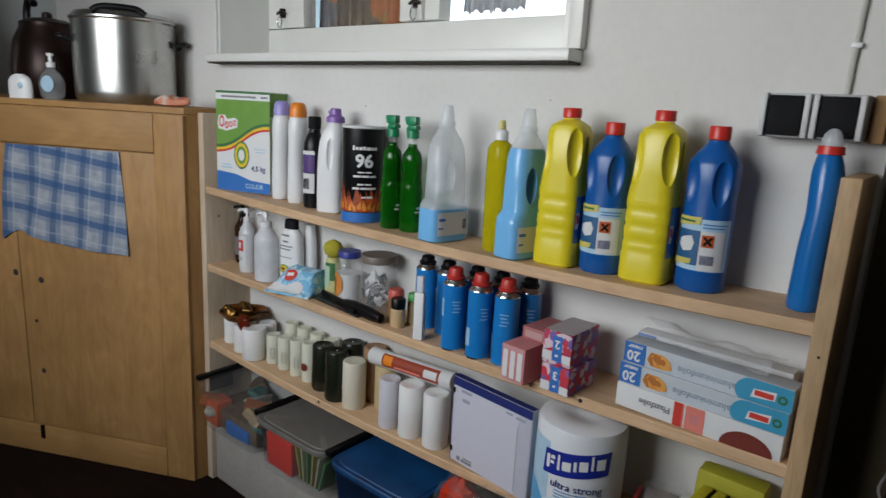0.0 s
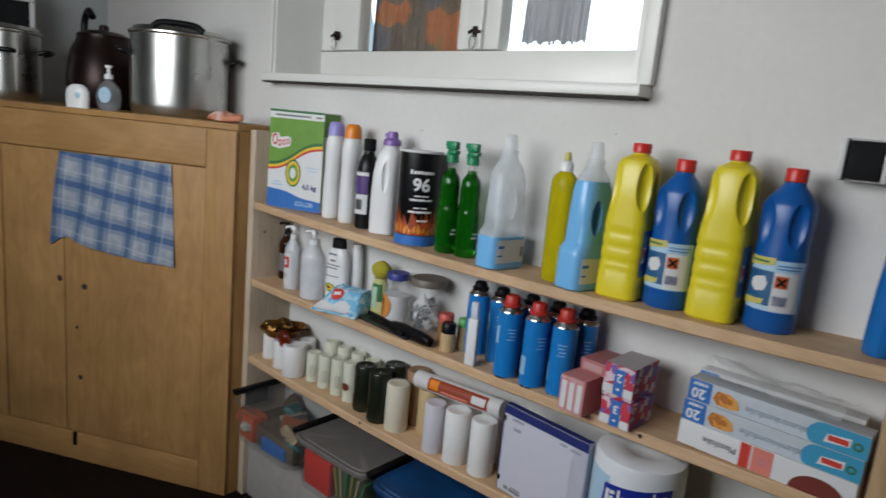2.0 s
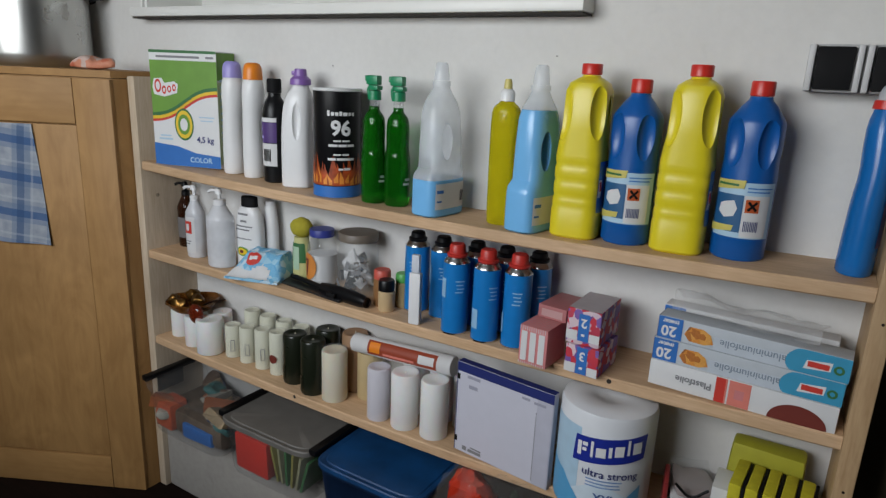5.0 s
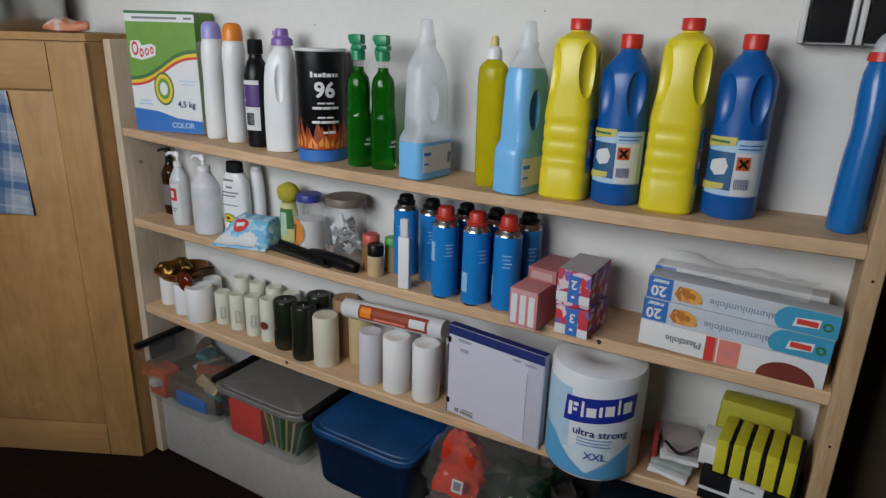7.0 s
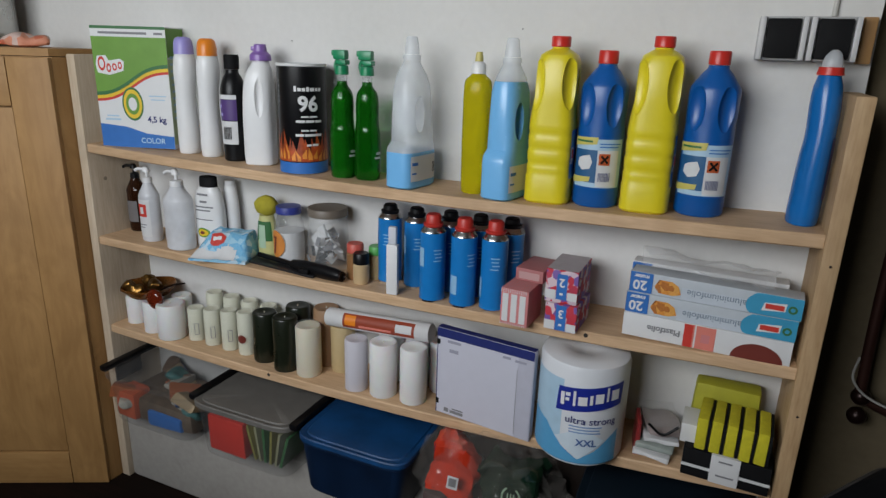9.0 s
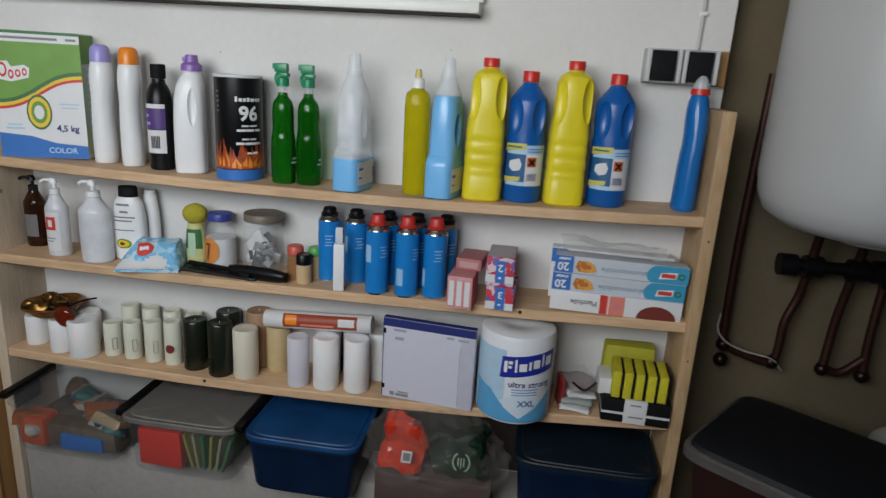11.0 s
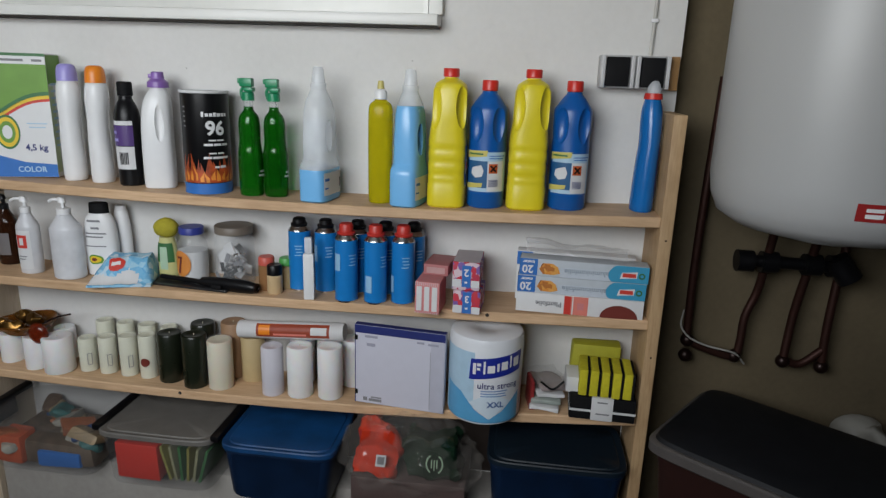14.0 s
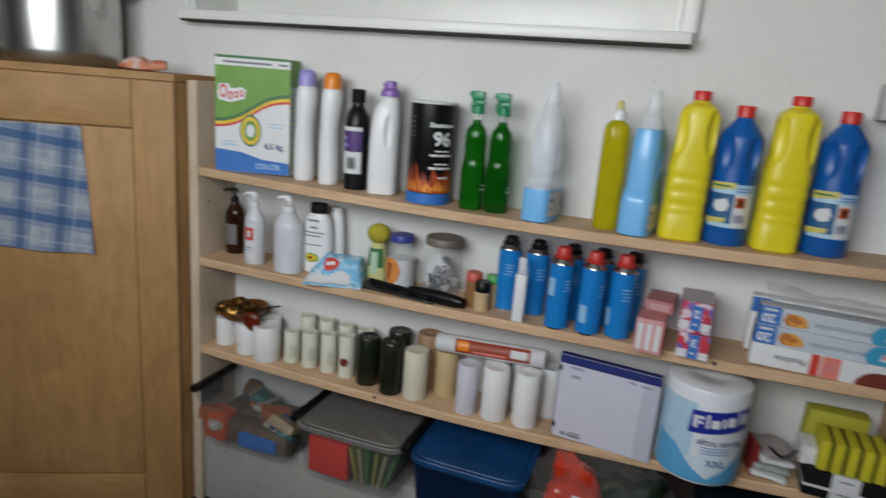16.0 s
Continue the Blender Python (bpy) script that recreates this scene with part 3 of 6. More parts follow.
for name, u0, u1, z0, z1, mat in (("top_rail", -0.001, 0.995, 1.182, CTOP - 0.024, PLY_X), ("bottom_rail", -0.001, 0.995, FLOOR + 0.002, 0.082, PLY_X),
                                  ("stile", -0.115, -0.003, FLOOR + 0.002, CTOP - 0.024, PLY_Z), ("stile", 0.872, 0.995, 0.084, 1.18, PLY_Z)):
    part(name, box(-u1, -u0, -0.014, 0.004, z0, z1, 0.002), mat, cabinet, m=front)
for u0, u1 in ((0.0, 0.588), (0.592, 0.868)):
    dr = part("door", box(-u1, -u0, -0.010, 0.003, 0.087, 1.177, 0.002), PLY_Z, cabinet, "plain plywood cabinet door", m=front)
    if u0 == 0.0:
        for u, z, s in ((0.502, 0.679, 0.012), (0.525, 0.315, 0.010), (0.538, 0.515, 0.007)):
            part("knob_hole", blob(-u, -0.010, z, s, 0.003, s, u=14, v=8), DARK_LINE, dr)
    else:
        part("knob_hole", blob(-0.613, -0.010, 0.697, 0.012, 0.003, 0.013, u=14, v=8), DARK_LINE, dr)
part("latch", box(-0.556, -0.540, -0.02, -0.012, 0.03, 0.085, 0.002), DARKMETAL, cabinet, "small dark bottom latch", m=front)

# checked cloth nailed over the doors
bm = bmesh.new()
nx, nz = 26, 20
grid = []
for j in range(nz + 1):
    row = []
    for i in range(nx + 1):
        s, t = i / nx, j / nz
        u = 0.60 - s * 0.467 + (0.045 * (1 - s) - 0.02 * s) * t
        low = 0.81 + (0.02 if s > 0.25 else 0.015 + 0.03 * math.sin(s * 12)) + 0.045 * max(0, 0.5 - abs(s - 0.28) * 2)
        z = 1.176 - t * (1.176 - low + 0.018 * s)
        d = 0.016 + 0.008 * t * (1 + math.sin(s * 15 + t * 3)) + 0.004 * math.sin(9 * s + 5 * t)
        row.append(bm.verts.new(front @ Vector((-u, -d, z))))
    grid.append(row)
for j in range(nz):
    for i in range(nx):
        bm.faces.new((grid[j][i], grid[j + 1][i], grid[j + 1][i + 1], grid[j][i + 1]))
bmesh.ops.transform(bm, matrix=front.inverted(), verts=bm.verts[:])
bmesh.ops.solidify(bm, geom=bm.faces[:], thickness=0.002)
solo("checked_cloth", bm, PLAID, "blue and white checked tea towel hung on the cabinet doors", "cloth", front)


def pot(name, x, y, r, h, label, dark=False):
    p = thing(name, label, "pot", (x, y, CTOP), 0)
    part("body", lathe([(0, r * 0.93), (0.012, r * 0.985), (0.04, r), (h - 0.012, r), (h - 0.006, r + 0.006), (h, r + 0.006), (h + 0.004, r - 0.004)], 64), STEEL, p)
    part("lid", lathe([(h + 0.0045, r - 0.002), (h + 0.018, r * 0.93), (h + 0.024, r * 0.5), (h + 0.026, 0.02)], 64), STEEL, p)
    for ang in (-1, 1):
        d = Vector((0.5 * ang, 0.86 * ang, 0))
        q = d.cross(Vector((0, 0, 1)))
        c = d * (r + 0.001) + Vector((0, 0, h * 0.72 if not dark else h * 0.7))
        part("handle", tube(spline([c + q * 0.05, c + q * 0.045 + d * 0.035 + Vector((0, 0, 0.012)), c - q * 0.045 + d * 0.035 + Vector((0, 0, 0.012)), c - q * 0.05]), 0.009), BLACK, p, "black bakelite handle")
    f = Vector((0.86, -0.5, 0))
    q = f.cross(Vector((0, 0, 1)))
    c = f * (r * 0.86) + Vector((0, 0, h + 0.016))
    if not dark:
        part("lid_clamp", tube(spline([c + q * 0.085 + Vector((0, 0, -0.006)), c + q * 0.05 + Vector((0, 0, 0.012)), c - q * 0.05 + Vector((0, 0, 0.012)), c - q * 0.085 + Vector((0, 0, -0.006))]), 0.012), BLACK, p, "black lid clamp handle")
    else:
        c = f * (r + 0.002) + Vector((0, 0, h * 0.70))
        part("handle", tube(spline([c + q * 0.07, c + q * 0.06 + f * 0.03, c - q * 0.06 + f * 0.03, c - q * 0.07]), 0.009), BLACK, p, "black side handle")
    return p


pot("stock_pot", -0.497, -0.172, 0.174, 0.296, "large dull aluminium stock pot with black handles on the cabinet")
pot("stock_pot", -1.235, -0.545, 0.130, 0.274, "tall shiny steel pot standing on the cabinet", dark=True)
jug = thing("dark_kettle", "dark brown enamelled kettle with a curved handle", "kettle", (-0.96, -0.265, CTOP))
part("body", lathe([(0, 0.12), (0.02, 0.135), (0.12, 0.14), (0.22, 0.125), (0.27, 0.10), (0.285, 0.1), (0.29, 0.0995)], 40), DARKMETAL, jug)
part("lid", lathe([(0.291, 0.098), (0.305, 0.07), (0.312, 0.02), (0.33, 0.018), (0.336, 0.005)], 32), DARKMETAL, jug)
part("handle", tube(spline([(-0.1, -0.04, 0.29), (-0.09, -0.04, 0.35), (-0.05, -0.04, 0.385), (-0.01, -0.04, 0.36)]), 0.014), BLACK, jug)
rd = thing("soap_bottle", "clear pump soap bottle with an oval label on the cabinet", "bottle", (-0.565, -0.405, CTOP), 30)
part("body", Body([(0, 0.03, 0.02), (0.012, 0.044, 0.026), (0.05, 0.05, 0.028), (0.085, 0.04, 0.024), (0.105, 0.014, 0.014), (0.112, 0.013, 0.013)], 1).bm(), CLEARPET, rd)
part("pump", lathe([(0.112, 0.014), (0.128, 0.014), (0.13, 0.006), (0.15, 0.006), (0.151, 0.012), (0.16, 0.012)], 18), WHITE, rd)
part("label", flat(*disc(0.024, 0.028), pose(0.006, -0.0295, 0.055, 90, 0, 4)), PALEBLUE, rd)
ds = thing("soap_dispenser", "small white rounded dispenser on the cabinet", "dispenser", (-0.680, -0.468, CTOP), 42)
part("body", Body([(0, 0.041, 0.016), (0.05, 0.043, 0.017), (0.072, 0.036, 0.015), (0.084, 0.017, 0.01)], 1).bm(), WHITE, ds)
part("button", blob(0.008, -0.016, 0.045, 0.009, 0.003, 0.012, u=14, v=8), PALEBLUE, ds)
rag = crumple(blob(0, 0, 0.016, 0.062, 0.033, 0.016, u=28, v=14), 0.02, 22, 1.0, 0.008)
solo("crumpled_packet", rag, patches("orange_wrapper", [(0.6, 0.25, 0.15), (0.55, 0.5, 0.46), (0.5, 0.12, 0.06)], 40), "crumpled orange and white wrapper on the cabinet", "wrapper", pose(-0.181, -0.166, CTOP, 0, 0, 30))
solo("long_skewer", tube([(0, 0, 0), (0.0, -0.01, 0.38)], 0.004), DARKMETAL, "thin dark metal rod propped upright on the cabinet", "rod", pose(-1.55, -0.64, CTOP))
easel = thing("small_easel", "small wooden easel holding a dark framed slate", "easel", (-1.50, -0.50, CTOP))
EM = pose(0, 0, 0, 0, 0, 60)
part("slate", box(-0.13, 0.13, -0.012, 0.0, 0.26, 0.42, 0.002), BLACKMATT, easel, "blank black slate", m=EM)
for x0, x1, z0, z1 in ((-0.15, 0.15, 0.235, 0.258), (-0.15, 0.15, 0.422, 0.445), (-0.15, -0.131, 0.259, 0.421), (0.131, 0.15, 0.259, 0.421)):
    part("frame_bar", box(x0, x1, -0.018, 0.002, z0, z1, 0.002), OFFWHITE, easel, m=EM)
for x, lean in ((-0.11, 0.03), (0.11, -0.03), (0.0, 0.0)):
    part("leg", tube([(x, 0.03 if x else 0.1, 0), (x + lean, 0.012, 0.62)], 0.011, 8), PLY_Z, easel, m=EM)
part("crossbar", box(-0.14, 0.14, 0.0, 0.022, 0.45, 0.475, 0.003), PLY_X, easel, m=EM)

# ---- bicycle beside the cabinet ----
bike = thing("bicycle", "dark bicycle leaning beside the cabinet, front wheel showing", "bicycle", (-1.36, -1.05, FLOOR))
WR = 0.222
circ = [(0, WR * math.cos(k * math.pi / 24), 0.24 + WR * math.sin(k * math.pi / 24)) for k in range(48)]
wh = part("wheel", tube([(0, y * 0.92, 0.24 + (z - 0.24) * 0.92) for _, y, z in circ], 0.008, 8, closed=True), CHROME, bike)
part("tyre", tube(circ, 0.018, 10, closed=True), RUBBER, wh)
part("hub", tube([(-0.04, 0, 0.24), (0.04, 0, 0.24)], 0.02), DARKMETAL, wh)
for k in range(16):
    c, s = math.cos(k * math.pi / 8), math.sin(k * math.pi / 8)
    part("spoke", tube([(0.015 * (-1) ** k, 0, 0.24), (0, WR * 0.92 * c, 0.24 + WR * 0.92 * s)], 0.0015, 5), CHROME, wh)
for s in (-1, 1):
    part("fork_blade", tube(spline([(0.045 * s, 0, 0.24), (0.045 * s, -0.05, 0.43), (0.03 * s, -0.12, 0.66)]), 0.011), BLACK, bike)
part("head_tube", tube([(0, -0.115, 0.66), (0, -0.17, 0.95)], 0.02), BLACK, bike)
part("frame_tube", tube([(0, -0.13, 0.72), (0, -0.7, 0.35)], 0.018), BLACK, bike)
part("handlebar", tube(spline([(-0.25, -0.1, 0.99), (-0.1, -0.17, 0.97), (0.1, -0.17, 0.97), (0.2, -0.05, 0.99)]), 0.012), CHROME, bike)
part("grip", tube([(-0.1, 0.28, 0.86), (-0.1, 0.36, 0.87)], 0.03), BLACK, bike, "black rubber grip")
part("mudguard", tube([(0, 0.262 * math.cos(radians(t)), 0.24 + 0.262 * math.sin(radians(t))) for t in range(40, 150, 8)], 0.012, 8), BLACK, bike)
jk = bmesh.new()
n = 18
rows = []
for j in range(n + 1):
    t = j / n
    rows.append([jk.verts.new((0.02 * math.sin(5 * s / n + 3 * t) + 0.03 * math.sin(9 * t), (s / n - 0.5) * (0.30 + 0.16 * math.sin(3 * t)) + 0.07 * t, 0.30 - 0.42 * t + 0.02 * math.sin(s * 0.7))) for s in range(n + 1)])
for p, q in zip(rows, rows[1:]):
    for i in range(n):
        jk.faces.new((p[i], p[i + 1], q[i + 1], q[i]))
bmesh.ops.solidify(jk, geom=jk.faces[:], thickness=0.012)
solo("white_garment", jk, WHITECLOTH, "white cloth garment hanging on the bicycle", "garment", pose(-1.48, -0.92, 0.90))

# ---- water heater ----
BX, BY, BR = 2.190, -0.201, 0.25
heater = thing("water_heater", "large white enamelled electric water heater hung on the wall, greyed for dim light", "water heater", (BX, BY, 1.070))
part("tank", lathe([(0.0, 0.02), (0.004, 0.12), (0.016, 0.19), (0.04, 0.228), (0.075, 0.243), (0.12, BR), (1.05, BR), (1.12, 0.23), (1.16, 0.15), (1.17, 0.02)], 72), BOILER, heater)
part("bottom_cap", lathe([(-0.010, 0.08), (-0.007, 0.085), (0.0, 0.085), (0.004, 0.08)], 40), BOILER, heater, "enamelled bottom cover")
tank = Body([(0.04, 0.228, 0.228), (0.075, 0.243, 0.243), (0.12, BR, BR), (1.0, BR, BR)])
part("badge", tank.patch(-14, 16, 0.076, 0.110, 0.0015), plain("badge_red", (0.33, 0.02, 0.02), 0.4), heater, "red badge")
part("badge_mark", tank.wrap(*bars([(-0.045, -0.015, -0.010, -0.002), (-0.045, -0.015, 0.002, 0.009), (-0.005, 0.02, -0.008, 0.008)]), 0, 0.093, 0.003), WHITE, heater)
part("bracket", box(-0.12, 0.12, 0.2, WALL + 0.07 - BY - 0.001, 0.75, 0.8, 0.003), DARKMETAL, heater)
PY = 0.035
pipes = thing("water_pipes", "copper pipes, darkened in colour for the shade, and black valves under the heater", "pipes", (0, 0, 0))
for pts in ([(2.0, PY, 1.4), (1.992, PY, 0.99), (1.996, PY, 0.74), (2.004, PY, 0.70), (2.06, PY, 0.675), (2.125, PY, 0.662), (2.138, PY, 0.70), (2.14, PY, 0.78), (2.16, PY, 0.85), (2.162, PY - 0.02, 0.93), (2.162, PY - 0.05, 1.05)],
            [(2.27, PY - 0.05, 1.05), (2.268, PY - 0.02, 0.92), (2.262, PY, 0.80), (2.256, PY, 0.662)],
            [(2.365, PY, 1.05), (2.355, PY, 0.91), (2.352, PY, 0.76), (2.356, PY, 0.65)],
            [(2.256, PY, 0.665), (2.30, PY, 0.655), (2.35, PY, 0.70)]):
    part("pipe", tube(spline(pts, 4), 0.011), COPPER, pipes, "copper pipe darkened in colour for the shade")
# the ball at z 0.655 is added in place of a shadow blotch
for x, z in ((2.0, 0.70), (2.0, 0.655), (2.128, 0.664), (2.256, 0.66), (2.356, 0.652)):
    part("dark_pipe_ball", blob(x, PY, z, 0.019, 0.018, 0.019, u=14, v=10), DARKMETAL, pipes)
part("manifold", tube([(2.095, PY - 0.03, 0.945), (2.37, PY - 0.03, 0.94)], 0.016), BLACK, pipes, "black valve body")
for x in (2.105, 2.165, 2.27, 2.33):
    part("valve", tube([(x - 0.02, PY - 0.03, 0.943), (x + 0.02, PY - 0.03, 0.943)], 0.028, 14), BLACK, pipes)
part("safety_valve", tube([(2.32, PY - 0.04, 0.965), (2.36, PY - 0.05, 0.915)], 0.03, 14), BLACK, pipes)
solo("loose_cable", tube(spline([(1.985, 0.05, 0.78), (1.975, 0.02, 0.745), (2.0, 0.012, 0.715), (2.05, 0.012, 0.695), (2.12, 0.015, 0.68), (2.16, 0.04, 0.64)]), 0.0025, 8), plain("grey_cable", (0.36, 0.35, 0.32), 0.6), "thin grey-white cable hooked over the pipes", "cable")

# ---- laundry bin with a dark lid ----
bin_ = thing("lidded_bin", "large maroon plastic bin with a dusty black lid", "bin", (2.246, -0.314, FLOOR), -36)
part("body", Body([(0, 0.29, 0.12, 0, 0, 7), (0.05, 0.30, 0.13, 0, 0, 7), (0.53, 0.330, 0.178, 0, 0, 12), (0.56, 0.338, 0.186, 0, 0, 12)]).bm(56), MAROON, bin_)
part("rim", Body([(0.561, 0.346, 0.194, 0, 0, 12), (0.566, 0.351, 0.199, 0, 0, 12), (0.588, 0.351, 0.199, 0, 0, 12), (0.592, 0.346, 0.194, 0, 0, 12)]).bm(56), plain("grey_rim", (0.10, 0.09, 0.085), 0.5, vary=0.4, scale=22), bin_)
part("lid", Body([(0.593, 0.340, 0.188, 0, 0, 12), (0.605, 0.334, 0.182, 0, 0, 12), (0.617, 0.29, 0.125, 0, 0, 5), (0.620, 0.1, 0.05, 0, 0, 3)], 1).bm(56), DARKLID, bin_, "dusty black lid")
solo("white_bag", crumple(blob(0, 0, 0.285, 0.115, 0.085, 0.285, u=40, v=28), 0.06, 16, 3.0, 0.02), plain("dull_bag_film", (0.30, 0.29, 0.26), 0.35, vary=0.4, scale=12), "crumpled pale plastic bag standing behind the bin", "bag", pose(2.47, -0.03, FLOOR - 0.01))

# ---- socket ----
sock = thing("double_socket", "surface-mounted grey double socket with black covers on the wall", "socket", (0, 0, 0))
part("back_plate", box(1.690, 1.854, -0.034, WALL, 1.364, 1.441, 0.003), plain("socket_grey", (0.42, 0.42, 0.42), 0.4), sock)
for x0 in (1.692, 1.774):
    c = part("cover", box(x0 + 0.012, x0 + 0.066, -0.045, -0.033, 1.368, 1.437, 0.003), BLACKMATT, sock, "matt black hinged cover")
    for x in (x0, x0 + 0.069):
        part("rib", box(x, x + 0.009, -0.048, -0.033, 1.365, 1.440, 0.002), plain("pale_grey_plastic", (0.55, 0.55, 0.55), 0.4), sock)
solo("wooden_block", box(1.858, 1.880, -0.01, WALL, 1.362, 1.442, 0.002), PLY_Z, "small wooden block beside the socket", "block")
solo("power_cable", tube(spline([(1.812, 0.014, 1.444), (1.813, 0.014, 1.50), (1.815, 0.014, 1.60), (1.826, 0.014, 1.8), (1.83, 0.014, 2.2), (1.83, 0.014, CEIL)]), 0.0045, 8), plain("painted_cable", (0.55, 0.54, 0.50), 0.6), "cable painted with the wall running up from the socket", "cable")
solo("cable_clip", box(1.806, 1.822, 0.007, WALL, 1.52, 1.529, 0.002), WHITE, "small white plastic cable clip", "clip")

# ---- top shelf ----
def on(k, x, y):
    return (x, y, top(k, x) + 0.0005)


def card(w, d, h, mat, at, rz, name, label, category="box", group=""):
    """A carton whose front faces -y; returns the thing and the pose of its front (x right, y up from the middle)."""
    t = thing(name, label, category, at, rz, group)
    part("carton", box(-w / 2, w / 2, -d / 2, d / 2, 0, h, 0.0015), mat, t)
    return t, pose(0, -d / 2 - 0.0006, h / 2, 90)


def up(m, k):
    """The pose m, k tenths of a millimetre further out."""
    return m @ Matrix.Translation((0, 0, k * 0.0003))


W, D, HH = 0.216, 0.089, 0.326
soap, F = card(W, D, HH, CARD, on(1, 0.138, -0.059), 17, "detergent_box", "tall green, white and blue washing powder carton")
rect = lambda x0, x1, y0, y1: bars([(x0, x1, y0, y1)])
part("green_field", flat(*rect(-W / 2, W / 2, -0.055, 0.135), F), GREENPRINT, soap)
wave = [(-W / 2 + W * i / 20, -0.026 + 0.078 * i / 20 - 0.010 * math.sin(i / 20 * 6.283)) for i in range(21)]
v, f = [], []
for i, (x, y) in enumerate(wave):
    v += [(x, -0.12), (x, y)]
    if i:
        f.append((2 * i - 2, 2 * i, 2 * i + 1, 2 * i - 1))
part("white_field", flat(v, f, up(F, 1)), CARD, soap)
for dy, wd, mat in ((0.009, 0.010, DKGREEN), (0.0, 0.009, YELPRINT), (-0.008, 0.007, REDPRINT)):
    part("swoosh", flat(*band([(x, y + dy) for x, y in wave], wd), up(F, 2)), mat, soap)
for r, mat, k in ((0.038, DKGREEN, 3), (0.033, YELPRINT, 4), (0.024, GREENPRINT, 5), (0.015, CARD, 6)):
    part("ring_print", flat(*disc(r * 0.82, r * 1.2, x=-0.005, y=-0.042), up(F, k)), mat, soap)
part("blue_field", flat([(-W / 2, -0.162), (W / 2, -0.162), (W / 2, -0.128), (0.03, -0.122), (-0.03, -0.105), (-W / 2, -0.098)], [tuple(range(6))], up(F, 3)), BLUEPRINT, soap)
part("logo_mark", flat([(-0.098, 0.040), (-0.064, 0.034), (-0.022, 0.046), (-0.018, 0.070), (-0.030, 0.078), (-0.062, 0.072), (-0.070, 0.086), (-0.096, 0.084), (-0.102, 0.060)], [tuple(range(9))], up(F, 3)), CARD, soap)
part("logo_mark", flat(*disc(0.011, 0.019, 20, 0.62, -0.084, 0.064), up(F, 4)), REDPRINT, soap)
for x, y, w, h in ((-0.064, 0.053, 0.007, 0.012), (-0.047, 0.056, 0.007, 0.010), (-0.031, 0.060, 0.006, 0.010)):
    part("logo_mark", flat(*disc(w, h, 16, 0.5, x, y), up(F, 4)), REDPRINT, soap)
part("weight_print", flat(*glyphs("4,5 kg", 0.023, 0.0006), up(F, 4) @ Matrix.Translation((0.062, -0.083, 0))), NAVY, soap)
part("colour_print", flat(*glyphs("COLOR", 0.021, 0.0004), up(F, 5) @ Matrix.Translation((0.045, -0.142, 0))), PALEBLUE, soap)
for x0, x1, y0, y1 in ((-0.09, -0.045, -0.088, -0.083), (-0.085, -0.05, -0.078, -0.074), (0.045, 0.095, -0.02, -0.017), (0.05, 0.09, -0.03, -0.027)):
    part("small_print", flat(*rect(x0, x1, y0, y1), up(F, 4)), PALEBLUE, soap)
part("lid_stripe", flat(*rect(-W / 2, W / 2, 0.1355, 0.155), up(F, 1)), CARD, soap)
part("lid_text", flat(*bars([(-0.085, 0.055, 0.142, 0.148), (0.075, 0.1, 0.142, 0.148)]), up(F, 2)), GREYTXT, soap)
part("lid_edge", flat(*rect(-W / 2, W / 2, 0.1555, HH / 2), up(F, 1)), DKGREEN, soap)
SIDE = pose(W / 2 + 0.0006, 0, HH / 2, 90, 0, 90)
part("side_field", flat(*rect(-D / 2, D / 2, 0.085, 0.16), SIDE), GREENPRINT, soap)
part("side_field", flat(*rect(-D / 2, -D / 2 + 0.03, -0.15, 0.08), SIDE), plain("pale_green_print", (0.55, 0.65, 0.38), 0.55), soap)
part("side_print", flat(*bars([(-0.035, 0.035, 0.1 - 0.018 * i, 0.106 - 0.018 * i) for i in range(1, 11)]), up(SIDE, 2)), PALEBLUE, soap)


def squeeze(x, capmat, label):
    t = thing("squeeze_bottle", label, "bottle", on(1, x, -0.058), 8, "white squeeze bottles")
    b = Body([(0, 0.0255, 0.0265), (0.004, 0.029, 0.0295), (0.06, 0.029, 0.0295), (0.12, 0.0262, 0.0275, -0.002), (0.17, 0.0252, 0.0275, 0.0), (0.22, 0.0302, 0.0305, 0.003), (0.25, 0.0285, 0.0295, 0.004), (0.262, 0.0245, 0.0255, 0.004), (0.264, 0.026, 0.024, 0.004)], 1)
    part("body", b.bm(40), WHITE, t)
    part("cap", Body([(0.264, 0.0255, 0.027, 0.004), (0.290, 0.0245, 0.026, 0.004), (0.304, 0.021, 0.02, 0.004), (0.308, 0.012, 0.012, 0.004)], 1).bm(32), capmat, t, "domed coloured cap")
    return t


squeeze(0.298, LILAC, "white plastic squeeze bottle with a lilac domed cap")
squeeze(0.379, ORANGE, "white plastic squeeze bottle with an orange domed cap")

bk = thing("black_bottle", "black plastic bottle with a purple and white label", "bottle", on(1, 0.466, -0.061), 10)
b = Body([(0, 0.029, 0.0285), (0.004, 0.0325, 0.0325), (0.10, 0.0325, 0.0325), (0.15, 0.0335, 0.0335), (0.19, 0.0325, 0.0325), (0.215, 0.024, 0.024), (0.225, 0.017, 0.017), (0.235, 0.016, 0.016)], 1)
part("body", b.bm(40), BLACK, bk)
part("cap", lathe([(0.236, 0.019), (0.268, 0.019), (0.272, 0.017)], 24), BLACKMATT, bk, "black screw cap")
part("label", b.patch(-75, 42, 0.045, 0.105), OFFWHITE, bk)
part("label", b.patch(-75, 42, 0.107, 0.160), DKPURPLE, bk)
part("label", b.patch(-75, 42, 0.161, 0.172), OFFWHITE, bk)
